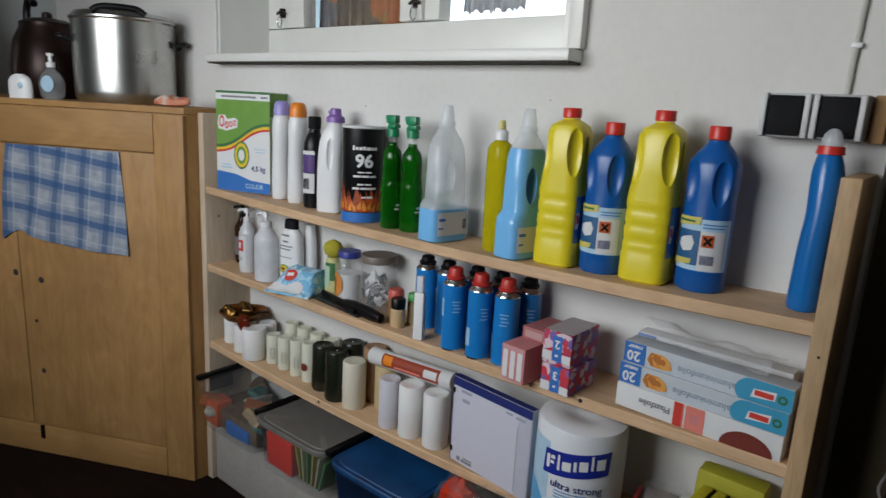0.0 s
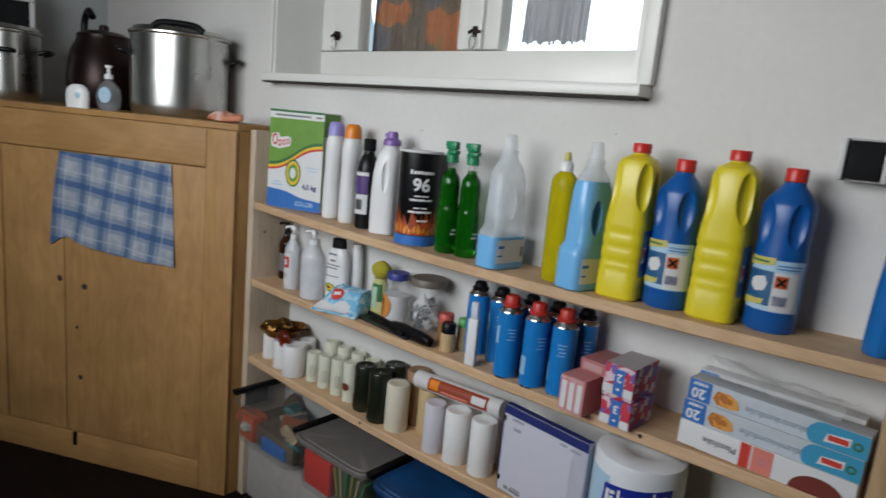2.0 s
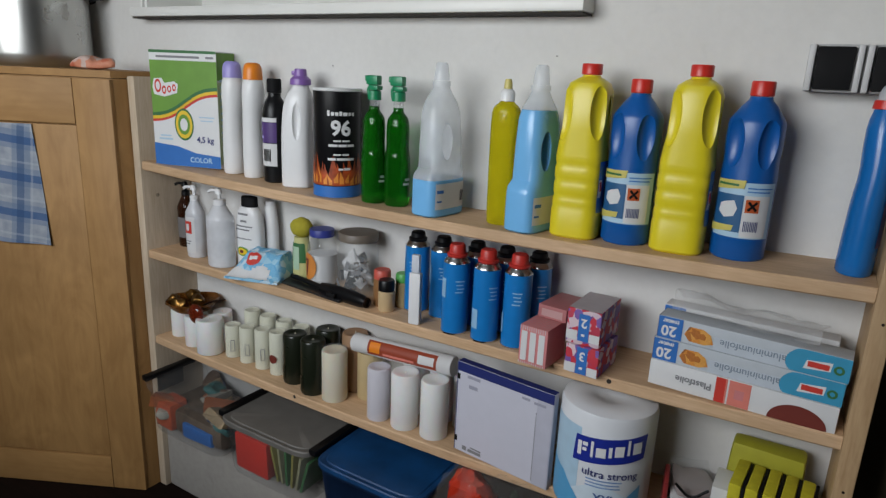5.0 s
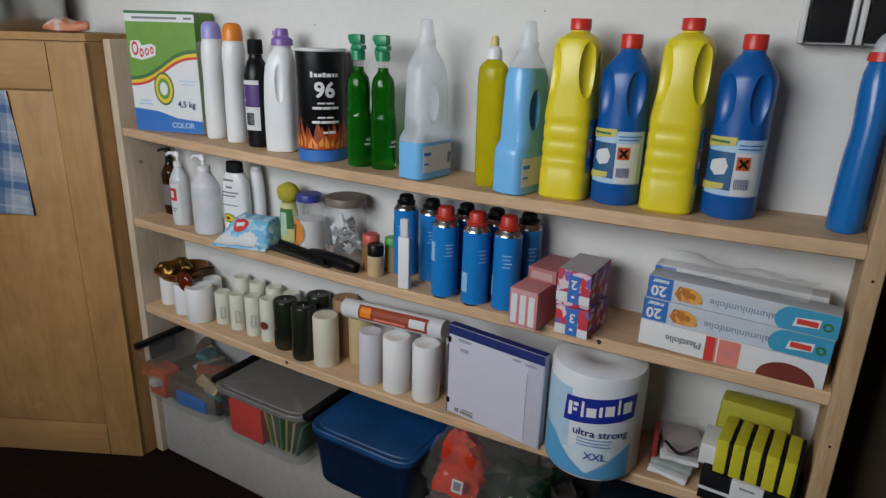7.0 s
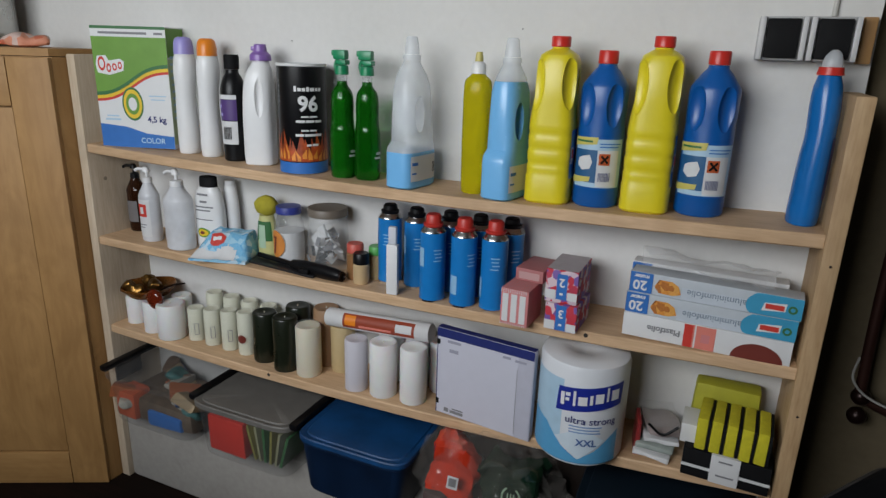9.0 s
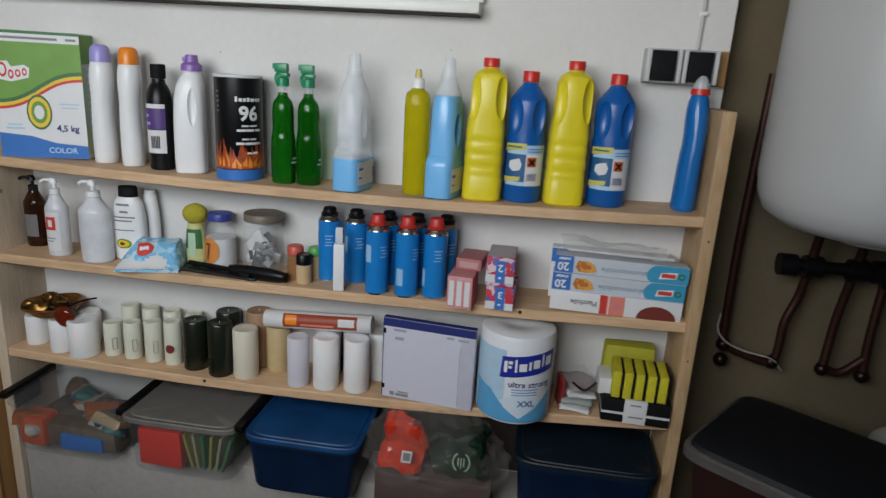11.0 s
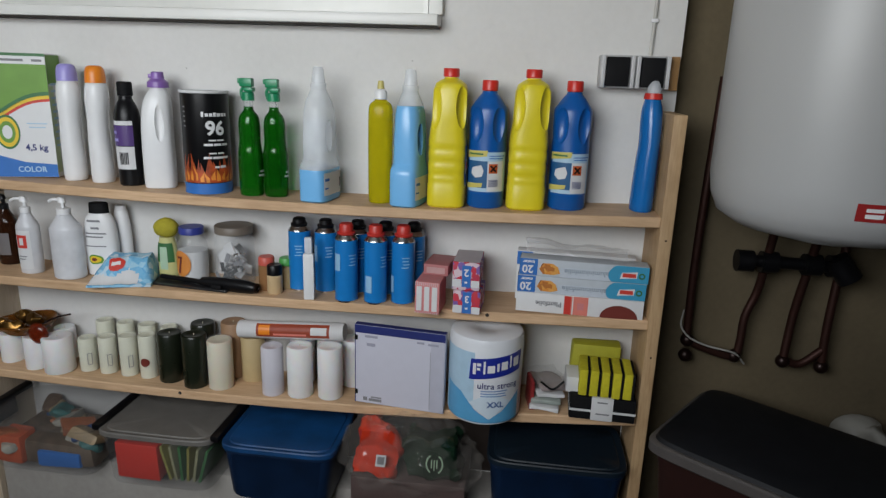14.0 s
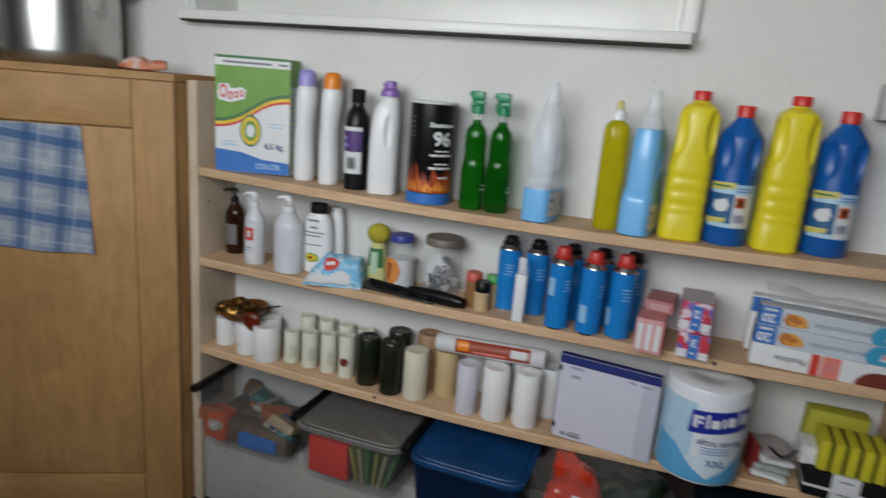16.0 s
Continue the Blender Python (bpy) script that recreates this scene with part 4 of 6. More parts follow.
part("barcode", b.wrap(*bars([(-0.012 + 0.004 * i, -0.0095 + 0.004 * i, -0.02, 0.012) for i in range(6)]), -5, 0.078, 0.0016), BLACKMATT, bk)
part("label_text", b.wrap(*bars([(-0.022, -0.004, 0.008, 0.016), (-0.022, 0.0, -0.012, -0.004)]), -25, 0.13, 0.0016), LILAC, bk)


def ribs(z0, z1, n, depth, rx, ry, nn):
    out = []
    for i in range(n):
        z = z0 + (z1 - z0) * i / n
        h = (z1 - z0) / n
        out += [(z, rx, ry, 0, 0, nn), (z + h * 0.3, rx, ry, 0, 0, nn), (z + h * 0.5, rx - depth, ry - depth, 0, 0, nn), (z + h * 0.7, rx, ry, 0, 0, nn)]
    return out


wj = thing("handle_bottle", "white plastic bottle with a moulded grip and purple cap", "bottle", on(1, 0.552, -0.065), 20)
b = Body([(0, 0.0367, 0.031, 0, 0, 3), (0.004, 0.0403, 0.0353, 0, 0, 3), (0.09, 0.0403, 0.0353, 0, 0, 3), (0.14, 0.0394, 0.0353, 0, 0, 3), (0.20, 0.0385, 0.0343, 0.002, 0, 2.6), (0.235, 0.033, 0.031, 0.006, 0, 2.3), (0.255, 0.022, 0.022, 0.01), (0.262, 0.02, 0.02, 0.01)], 1)
part("body", cut(b.bm(44), [blob(0.012, -0.038, 0.172, 0.012, 0.013, 0.050)]), WHITE, wj)
part("cap", Body([(0.262, 0.027, 0.027, 0.01), (0.276, 0.026, 0.026, 0.01), (0.284, 0.017, 0.017, 0.01), (0.300, 0.015, 0.015, 0.01), (0.302, 0.012, 0.012, 0.01)]).bm(28), PURPLE, wj, "purple screw cap")
part("cap_tab", box(-0.012, 0.0, -0.008, 0.008, 0.285, 0.296, 0.003), PURPLE, wj)

tin = thing("fire_starter_can", "black and blue cylindrical can printed with flames", "can", on(1, 0.691, -0.070), 0)
b = Body([(0, 0.0578, 0.0578), (0.002, 0.0592, 0.0592), (0.255, 0.0592, 0.0592)])
part("body", b.bm(56), BLACK, tin)
part("rim", lathe([(0.2555, 0.0592), (0.257, 0.0608), (0.262, 0.0608), (0.263, 0.0575), (0.2605, 0.0548)], 56), OFFWHITE, tin, "white lid rim")
part("base_band", Body([(0.0005, 0.0597, 0.0597), (0.028, 0.0597, 0.0597)]).bm(56), BLUEPRINT, tin)
random.seed(5)
for mat, n, low, tall, lift in ((FLAMES, 15, 0.020, 0.040, 0.0007), (FLAMETIP, 13, 0.0, 0.026, 0.0013)):
    fl, ff = [], []
    for i in range(n):
        x = -0.088 + 0.176 * (i + 0.5) / n
        w = 0.0075 * random.uniform(0.7, 1.2) if mat is FLAMES else 0.0042 * random.uniform(0.6, 1.3)
        hgt, bend, foot = low + tall * random.uniform(0.25, 1.0), random.uniform(-0.006, 0.006), -0.022 + (0.0 if mat is FLAMES else 0.008 * random.random())
        k = len(fl)
        fl += [(x - w, foot), (x + w, foot), (x + w * 0.9, foot + (hgt - foot) * 0.4), (x + bend + w * 0.2, foot + (hgt - foot) * 0.75), (x + bend * 1.8, hgt), (x + bend - w * 0.5, foot + (hgt - foot) * 0.7), (x - w * 1.1, foot + (hgt - foot) * 0.35)]
        ff.append(tuple(range(k, k + 7)))
    part("flame_print", b.wrap(fl, ff, 38, 0.052, lift), mat, tin)
part("number_print", b.wrap(*glyphs("96", 0.049, 0.0016), 49, 0.168, 0.001), CARD, tin)
part("logo_mark", b.wrap(*bars([(-0.033, -0.027, -0.005, 0.008), (-0.024, -0.016, -0.004, 0.004), (-0.014, -0.006, -0.004, 0.004), (-0.004, 0.003, -0.004, 0.006), (0.005, 0.016, -0.004, 0.004), (0.018, 0.025, -0.004, 0.004), (0.027, 0.034, -0.004, 0.004)]), 49, 0.203, 0.001), CARD, tin)
part("small_print", b.wrap(*bars([(-0.018, 0.000, 0.009, 0.013), (0.003, 0.022, 0.009, 0.013), (-0.030, -0.008, -0.003, 0.003), (-0.006, 0.014, -0.003, 0.003), (0.016, 0.034, -0.003, 0.003), (-0.018, 0.000, -0.024, -0.020), (0.003, 0.020, -0.024, -0.020), (-0.032, -0.012, -0.036, -0.030), (-0.010, 0.034, -0.036, -0.030), (-0.006, 0.006, -0.060, -0.055), (0.008, 0.024, -0.060, -0.054)]), 49, 0.128, 0.001), CARD, tin)
part("small_print", b.wrap(*bars([(-0.004, 0.004, 0.03 - 0.012 * i, 0.0335 - 0.012 * i) for i in range(5)]), -30, 0.19, 0.001), GREYTXT, tin)


def spray(x, y, rz):
    t = thing("spray_bottle", "transparent green spray bottle with a green trigger head", "spray bottle", on(1, x, y), rz, "green spray bottles")
    b = Body([(0, 0.028, 0.024), (0.004, 0.0315, 0.027), (0.105, 0.0325, 0.028), (0.125, 0.029, 0.025), (0.145, 0.027, 0.024), (0.165, 0.0280, 0.0245), (0.188, 0.0275, 0.024), (0.204, 0.0245, 0.022), (0.214, 0.016, 0.016), (0.220, 0.012, 0.012), (0.228, 0.012, 0.012)], 1)
    part("body", b.bm(36), GREENLIQ, t)
    part("neck", lathe([(0.2285, 0.012), (0.242, 0.012)], 20), CLEARPET, t)
    part("collar", lathe([(0.2425, 0.016), (0.262, 0.0155), (0.264, 0.012)], 24), GREENCAP, t)
    part("trigger_head", box(-0.019, 0.014, -0.010, 0.010, 0.276, 0.298, 0.004), GREENCAP, t)
    part("head_shroud", box(-0.008, 0.016, -0.011, 0.011, 0.2645, 0.2755, 0.003), GREENCAP, t)
    part("nozzle", box(-0.025, -0.0195, -0.006, 0.006, 0.284, 0.297, 0.002), GREENCAP, t)
    part("trigger", tube(spline([(-0.011, 0, 0.277), (-0.018, 0, 0.264), (-0.015, 0, 0.247)]), 0.004, 8), GREENCAP, t)
    part("dip_tube", tube([(0.004, 0, 0.24), (0.008, 0.004, 0.03)], 0.003, 8), CLEARPET, t)
    part("small_print", b.wrap(*bars([(-0.008, 0.01, -0.008, -0.003), (-0.004, 0.012, 0.002, 0.008)]), 72, 0.06, 0.0008), FAINT, t)


spray(0.816, -0.083, 0)
spray(0.881, -0.077, 4)


def jug_bottle(x, y, rz, liquid, label, full):
    t = thing("handled_jug", label, "bottle", on(1, x, y), rz, "light blue jugs")
    secs = [(0, 0.034, 0.056, 0, 0, 4), (0.004, 0.0375, 0.061, 0, 0, 4), (0.080, 0.0375, 0.061, 0, 0, 4), (0.092, 0.0365, 0.059, 0, 0.0, 4), (0.106, 0.0345, 0.052, 0, 0.004, 3.4), (0.17, 0.034, 0.051, 0, 0.003, 3), (0.225, 0.0325, 0.047, 0, 0.001, 2.8),
            (0.250, 0.029, 0.039, 0, -0.001, 2.4), (0.268, 0.024, 0.025, 0, -0.002, 2), (0.278, 0.0195, 0.0195, 0, -0.002), (0.283, 0.0185, 0.0185, 0, -0.002)]
    b = Body(secs)
    slot = lambda: blob(0, -0.014, 0.165, 0.06, 0.019, 0.048)
    part("body", cut(b.bm(44, lo=liquid + 0.0005), [slot()]), FROST, t)
    inner = Body(b.secs)
    part("liquid", cut(inner.bm(44, hi=liquid), [slot()]), BLUELIQ, t, "light blue liquid inside")
    part("collar", lathe([(0.2825, 0.020), (0.293, 0.020)], 28), FROST, t, m=pose(0, -0.002, 0))
    part("cap", lathe([(0.2935, 0.017), (0.305, 0.0165), (0.328, 0.013), (0.332, 0.010)], 28), FROST, t, "frosted dosing cap", m=pose(0, -0.002, 0))
    part("label", b.patch(52, 128, 0.018, 0.075), OFFWHITE, t, "white paper label")
    part("label_text", b.wrap(*bars([(-0.015, 0.004, 0.006, 0.013), (-0.015, 0.0, -0.014, -0.010)]), 75, 0.048, 0.0016), BLUEPRINT, t)
    part("barcode", b.wrap(*bars([(0.0 + 0.003 * i, 0.0018 + 0.003 * i, -0.012, 0.012) for i in range(5)]), 105, 0.044, 0.0016), BLACKMATT, t)


jug_bottle(1.003, -0.087, -8, 0.082, "frosted clear jug bottle, nearly empty of light blue liquid", False)
ye = thing("dish_soap_bottle", "slim transparent yellow-green washing-up liquid bottle", "bottle", on(1, 1.160, -0.082), 0)
b = Body([(0, 0.027, 0.024), (0.004, 0.0305, 0.026), (0.14, 0.0305, 0.026, 0, 0, 2.6), (0.228, 0.0305, 0.026, 0, 0, 2.6), (0.246, 0.028, 0.024, 0, 0, 2.3), (0.254, 0.018, 0.017), (0.258, 0.014, 0.014)], 1)
part("body", b.bm(36), YELLIQ, ye)
part("cap", lathe([(0.2585, 0.016), (0.276, 0.0155), (0.281, 0.012), (0.283, 0.009)], 24), WHITE, ye, "white cap")
part("spout", lathe([(0.2835, 0.009), (0.296, 0.008), (0.303, 0.006)], 18), plain("dull_yellow_spout", (0.60, 0.52, 0.16), 0.4), ye, "dull yellow spout")
jug_bottle(1.236, -0.087, -10, 0.245, "frosted jug bottle full of light blue liquid", True)


def yellow_jug(x, y, rz):
    t = thing("yellow_bottle", "yellow ribbed plastic cleaner bottle with a red screw cap", "bottle", on(1, x, y), rz, "yellow cleaner bottles")
    secs = [(0, 0.044, 0.041, 0, 0, 3.6), (0.005, 0.048, 0.046, 0, 0, 3.6), (0.055, 0.048, 0.046, 0, 0, 3.6), (0.060, 0.0465, 0.0445, 0, 0, 3.6)] + ribs(0.068, 0.160, 3, 0.0018, 0.047, 0.045, 3.6) + \
        [(0.164, 0.047, 0.045, 0, 0, 3.6), (0.187, 0.045, 0.044, 0, 0, 3.3), (0.215, 0.043, 0.045, 0.002, 0, 3.2), (0.285, 0.042, 0.044, 0.003, 0, 3.2), (0.300, 0.037, 0.039, 0.003, 0, 2.8), (0.308, 0.026, 0.026, 0.003, 0, 2.2), (0.312, 0.018, 0.018, 0.003), (0.315, 0.017, 0.017, 0.003)]
    b = Body(secs)
    part("body", cut(b.bm(48), [blob(0.0, -0.006, 0.25, 0.07, 0.0095, 0.040), blob(-0.036, -0.040, 0.246, 0.021, 0.018, 0.056), blob(0.038, -0.040, 0.248, 0.020, 0.018, 0.054)]), YELLOW, t)
    part("cap", lathe([(0.3155, 0.018), (0.317, 0.0195), (0.334, 0.0195), (0.336, 0.018)], 24), RED, t, "ridged red cap", m=pose(0.003, 0, 0))
    part("label", b.patch(62, 118, 0.055, 0.155, 0.0012), BLUEPRINT, t, "blue and white label")
    part("label_mark", b.patch(64, 80, 0.085, 0.12, 0.0024, 6, 3), OFFWHITE, t)
    part("hazard_mark", b.patch(66, 76, 0.098, 0.116, 0.0036, 6, 3), REDPRINT, t)


DULLYEL = plain("dull_yellow_print", (0.60, 0.52, 0.12), 0.5)


def blue_bottle(x, y, rz):
    t = thing("blue_bottle", "blue plastic bleach bottle with a red cap and hazard label", "bottle", on(1, x, y), rz, "blue bleach bottles")
    b = Body([(0, 0.042, 0.040), (0.005, 0.0462, 0.0437), (0.06, 0.0462, 0.0437), (0.155, 0.0462, 0.0437), (0.175, 0.0448, 0.0428), (0.20, 0.0462, 0.0437, 0, 0, 2.3), (0.238, 0.0462, 0.0437, 0, 0, 2.3), (0.246, 0.0438, 0.0418, 0, 0, 2.2), (0.270, 0.027, 0.026), (0.278, 0.0195, 0.0195), (0.284, 0.018, 0.018)])
    part("body", cut(b.bm(48), [blob(-0.031, -0.040, 0.206, 0.021, 0.017, 0.046), blob(0.031, -0.040, 0.206, 0.020, 0.017, 0.046)]), BLUE, t)
    part("cap", lathe([(0.2845, 0.018), (0.286, 0.0195), (0.307, 0.0195), (0.310, 0.018)], 24), RED, t, "ridged red cap")
    part("label", b.patch(-62, 75, 0.042, 0.140), PALEBLUE, t, "printed paper label")
    part("label_field", b.patch(-62, 4, 0.052, 0.118, 0.0016), plain("deep_blue_print", (0.015, 0.10, 0.24), 0.5), t)
    part("label_shape", b.wrap([(-0.018, -0.006), (-0.006, -0.016), (0.010, -0.012), (0.014, 0.002), (0.008, 0.016), (0.002, 0.006), (-0.008, 0.012), (-0.016, 0.008)], [tuple(range(8))], -24, 0.092, 0.0024), OFFWHITE, t)
    part("label_stripe", b.wrap([(-0.028, -0.008), (0.026, -0.002), (0.028, 0.012), (-0.026, 0.010)], [(0, 1, 2, 3)], -32, 0.132, 0.0024), DULLYEL, t)
    part("label_stripe", b.wrap([(-0.028, -0.010), (0.018, -0.004), (0.020, 0.006), (-0.028, 0.004)], [(0, 1, 2, 3)], -34, 0.058, 0.0024), DULLYEL, t)
    part("label_text", b.wrap(*bars([(-0.02, 0.018, -0.001, 0.003)]), -32, 0.134, 0.0032), DKGREEN, t)
    part("label_panel", b.patch(5, 60, 0.044, 0.118, 0.0016), OFFWHITE, t)
    part("hazard_mark", b.wrap(*bars([(-0.0105, 0.0105, -0.0115, 0.0115)]), 22, 0.100, 0.0024), plain("hazard_orange", (0.55, 0.10, 0.02), 0.5), t, "orange hazard square")
    part("hazard_cross", b.wrap([(-0.008, -0.006), (-0.005, -0.009), (0.008, 0.006), (0.005, 0.009), (-0.008, 0.006), (-0.005, 0.009), (0.008, -0.006), (0.005, -0.009)], [(0, 1, 2, 3), (4, 5, 6, 7)], 22, 0.100, 0.0032), BLACKMATT, t)
    part("barcode", b.wrap(*bars([(-0.011 + 0.0026 * i, -0.0098 + 0.0026 * i, -0.009, 0.009) for i in range(9)]), 24, 0.064, 0.0024), NAVY, t)
    part("small_print", b.wrap(*bars([(-0.02, 0.022, 0.002, 0.004), (-0.02, 0.018, -0.004, -0.002)]), 34, 0.128, 0.0024), BLUEPRINT, t)


yellow_jug(1.331, -0.079, 4)
blue_bottle(1.429, -0.068, 2)
yellow_jug(1.530, -0.075, 4)
blue_bottle(1.633, -0.060, 0)

dk = thing("toilet_cleaner_bottle", "bright blue bent-neck toilet cleaner bottle with red collar", "bottle", on(1, 1.818, -0.063), 0)
b = Body([(0, 0.0255, 0.037, -0.002), (0.004, 0.028, 0.040, -0.002), (0.06, 0.0275, 0.040, -0.001), (0.12, 0.0265, 0.039, 0.0), (0.165, 0.0245, 0.037, 0.002), (0.205, 0.0260, 0.035, 0.001, 0.001), (0.245, 0.0245, 0.029, -0.001, 0.0), (0.268, 0.018, 0.018, -0.002, -0.004)], 1)
part("body", b.bm(40), DUCKBLUE, dk)
part("collar", Body([(0.2685, 0.022, 0.022, -0.002, -0.004), (0.282, 0.020, 0.020, -0.002, -0.004)]).bm(28), RED, dk, "red collar")
part("cap", Body([(0.2825, 0.017, 0.017, -0.002, -0.004), (0.298, 0.015, 0.015, -0.002, -0.006), (0.308, 0.009, 0.009, -0.001, -0.007), (0.311, 0.004, 0.004, -0.001, -0.007)], 1).bm(28), FROST, dk, "translucent cap")
part("label", b.patch(48, 130, 0.05, 0.16, 0.001), NAVY, dk, "dark printed label")
part("label_mark", b.patch(70, 110, 0.09, 0.12, 0.002), OFFWHITE, dk)

# ---- middle shelf ----
def pump_bottle(x, y, w, h, bodymat, headmat, label, rz=0):
    t = thing("pump_bottle", label, "bottle", on(2, x, y), rz, "pump bottles")
    b = Body([(0, w * 0.46, w * 0.38), (0.004, w * 0.5, w * 0.42), (h * 0.60, w * 0.5, w * 0.42), (h * 0.635, w * 0.48, w * 0.41), (h * 0.75, w * 0.25, w * 0.24), (h * 0.79, w * 0.2, w * 0.2)], 1)
    part("body", b.bm(36), bodymat, t)
    part("collar", lathe([(h * 0.795, w * 0.21), (h * 0.86, w * 0.2), (h * 0.87, w * 0.12)], 22), headmat, t)
    part("stem", lathe([(h * 0.872, 0.005), (h * 0.93, 0.005)], 12), headmat, t)
    part("nozzle", Body([(h * 0.932, 0.012, 0.009, -0.002), (h * 0.985, 0.010, 0.008, -0.004), (h, 0.006, 0.006, -0.004)]).bm(16), headmat, t)
    part("spout", tube(spline([(0, 0, h * 0.965), (-0.022, -0.008, h * 0.97), (-0.032, -0.012, h * 0.945)]), 0.0045, 8), headmat, t)
    return t, b


t, b = pump_bottle(0.040, -0.035, 0.062, 0.205, BROWNPET, BLACK, "dark brown pump bottle with a black head")
part("label", b.patch(-35, 40, 0.03, 0.095), plain("dull_grey_label", (0.16, 0.15, 0.15), 0.6), t)
t, b = pump_bottle(0.156, -0.092, 0.063, 0.217, MILKY, WHITE, "milky white pump bottle with a red-marked label")
part("label", b.patch(-40, 40, 0.015, 0.125), OFFWHITE, t)
part("label_mark", b.patch(-30, 22, 0.075, 0.112, 0.0018), REDPRINT, t)
part("label_mark", b.wrap(*bars([(-0.004, 0.006, -0.01, 0.01)]), -4, 0.094, 0.003), OFFWHITE, t)
part("small_print", b.wrap(*bars([(-0.014, 0.008, 0.0, 0.003), (-0.014, 0.004, -0.008, -0.005)]), 0, 0.05, 0.0018), GREYTXT, t)
t, b = pump_bottle(0.282, -0.105, 0.087, 0.226, MILKY, WHITE, "translucent white refill pump bottle")

sh = thing("shampoo_bottle", "white shampoo bottle with a black cap and fruit print", "bottle", on(2, 0.353, -0.058), 8)
b = Body([(0, 0.040, 0.020, 0, 0, 2.6), (0.004, 0.044, 0.024, 0, 0, 2.6), (0.10, 0.046, 0.025, 0, 0, 2.6), (0.16, 0.040, 0.023, 0, 0, 2.4), (0.178, 0.028, 0.019)], 1)
part("body", b.bm(36), WHITE, sh)
part("cap", Body([(0.1785, 0.027, 0.018), (0.204, 0.026, 0.017), (0.207, 0.024, 0.015)]).bm(28), BLACKMATT, sh, "black flip cap")
part("small_print", b.wrap(*bars([(-0.022, 0.010, 0.04, 0.046), (-0.008, 0.006, 0.02, 0.026), (-0.024, 0.020, 0.006, 0.010), (-0.024, 0.012, -0.004, 0.0), (-0.024, 0.016, -0.03, -0.027)]), -4, 0.115, 0.0008), GREYTXT, sh)
for r, mat, k in ((0.014, GREENPRINT, 0.0008), (0.010, YELPRINT, 0.0014), (0.005, BROWNPRINT, 0.002)):
    part("fruit_print", b.wrap(*disc(r, r), -12, 0.048, k), mat, sh)
sh2 = thing("conditioner_bottle", "white oval bottle with rounded shoulders", "bottle", on(2, 0.388, -0.012), -10)
part("body", Body([(0, 0.025, 0.018), (0.004, 0.0275, 0.020), (0.12, 0.0265, 0.020), (0.17, 0.020, 0.016), (0.18, 0.018, 0.015)], 1).bm(32), WHITE, sh2)
part("cap", Body([(0.1805, 0.017, 0.014), (0.192, 0.016, 0.013)]).bm(24), WHITE, sh2)

wp = thing("wet_wipes_pack", "crumpled pale blue pack of wet wipes with a red mark", "wipes", on(2, 0.443, -0.108), 16)


def pouch_top(x, y):
    """Height of the soft pack: full at the back, sloping to its sealed front end."""
    u = min(1.0, max(0.0, (y + 0.056) / 0.062))
    v = min(1.0, max(0.0, (x + 0.080) / 0.042)) * min(1.0, max(0.0, (0.084 - x) / 0.016))
    h = 0.007 + 0.061 * u * u * (3 - 2 * u) * (0.45 + 0.55 * v) * v ** 0.3
    return h + 0.0035 * noise.noise(Vector((x * 45, y * 45, 1.5))) + 0.002 * noise.noise(Vector((x * 110, y * 90, 4.0)))


def pouch_sheet(x0, x1, y0, y1, lift, nx, ny, inside=None):
    bm = bmesh.new()
    g = [[bm.verts.new((x0 + (x1 - x0) * i / nx, y0 + (y1 - y0) * j / ny, pouch_top(x0 + (x1 - x0) * i / nx, y0 + (y1 - y0) * j / ny) + lift)) for i in range(nx + 1)] for j in range(ny + 1)]
    for j in range(ny):
        for i in range(nx):
            vs = (g[j][i], g[j][i + 1], g[j + 1][i + 1], g[j + 1][i])
            c = sum((w.co for w in vs), Vector()) / 4
            if inside is None or inside(c.x, c.y):
                bm.faces.new(vs)
    bmesh.ops.delete(bm, geom=[w for w in bm.verts if not w.link_faces], context="VERTS")
    return bm


PACK = patches("wipes_wrapper", [(0.16, 0.45, 0.70), (0.30, 0.58, 0.76), (0.62, 0.74, 0.80), (0.10, 0.36, 0.64), (0.40, 0.64, 0.78)], 62, 0.25)
bm = pouch_sheet(-0.080, 0.084, -0.056, 0.052, 0, 40, 24)
low = bmesh.ops.extrude_edge_only(bm, edges=[e for e in bm.edges if e.is_boundary])["geom"]
for w in low:
    if isinstance(w, bmesh.types.BMVert):
        w.co.z = 0.0
bmesh.ops.holes_fill(bm, edges=[e for e in bm.edges if e.is_boundary])
bmesh.ops.recalc_face_normals(bm, faces=bm.faces[:])
part("pouch", bm, PACK, wp)
part("seal", pouch_sheet(-0.078, 0.050, -0.0555, -0.022, 0.0014, 36, 8, lambda x, y: y < -0.030 + 0.006 * math.sin(x * 70) - 0.05 * max(0, x - 0.03)), OFFWHITE, wp, "crimped white end seal")
part("label_mark", pouch_sheet(-0.030, 0.040, -0.034, 0.004, 0.0022, 40, 24, lambda x, y: ((x + 0.012) / 0.024) ** 2 + ((y + 0.014) / 0.012) ** 2 < 1), REDPRINT, wp)
part("label_text", pouch_sheet(-0.024, 0.000, -0.017, -0.011, 0.0030, 16, 6), CARD, wp)

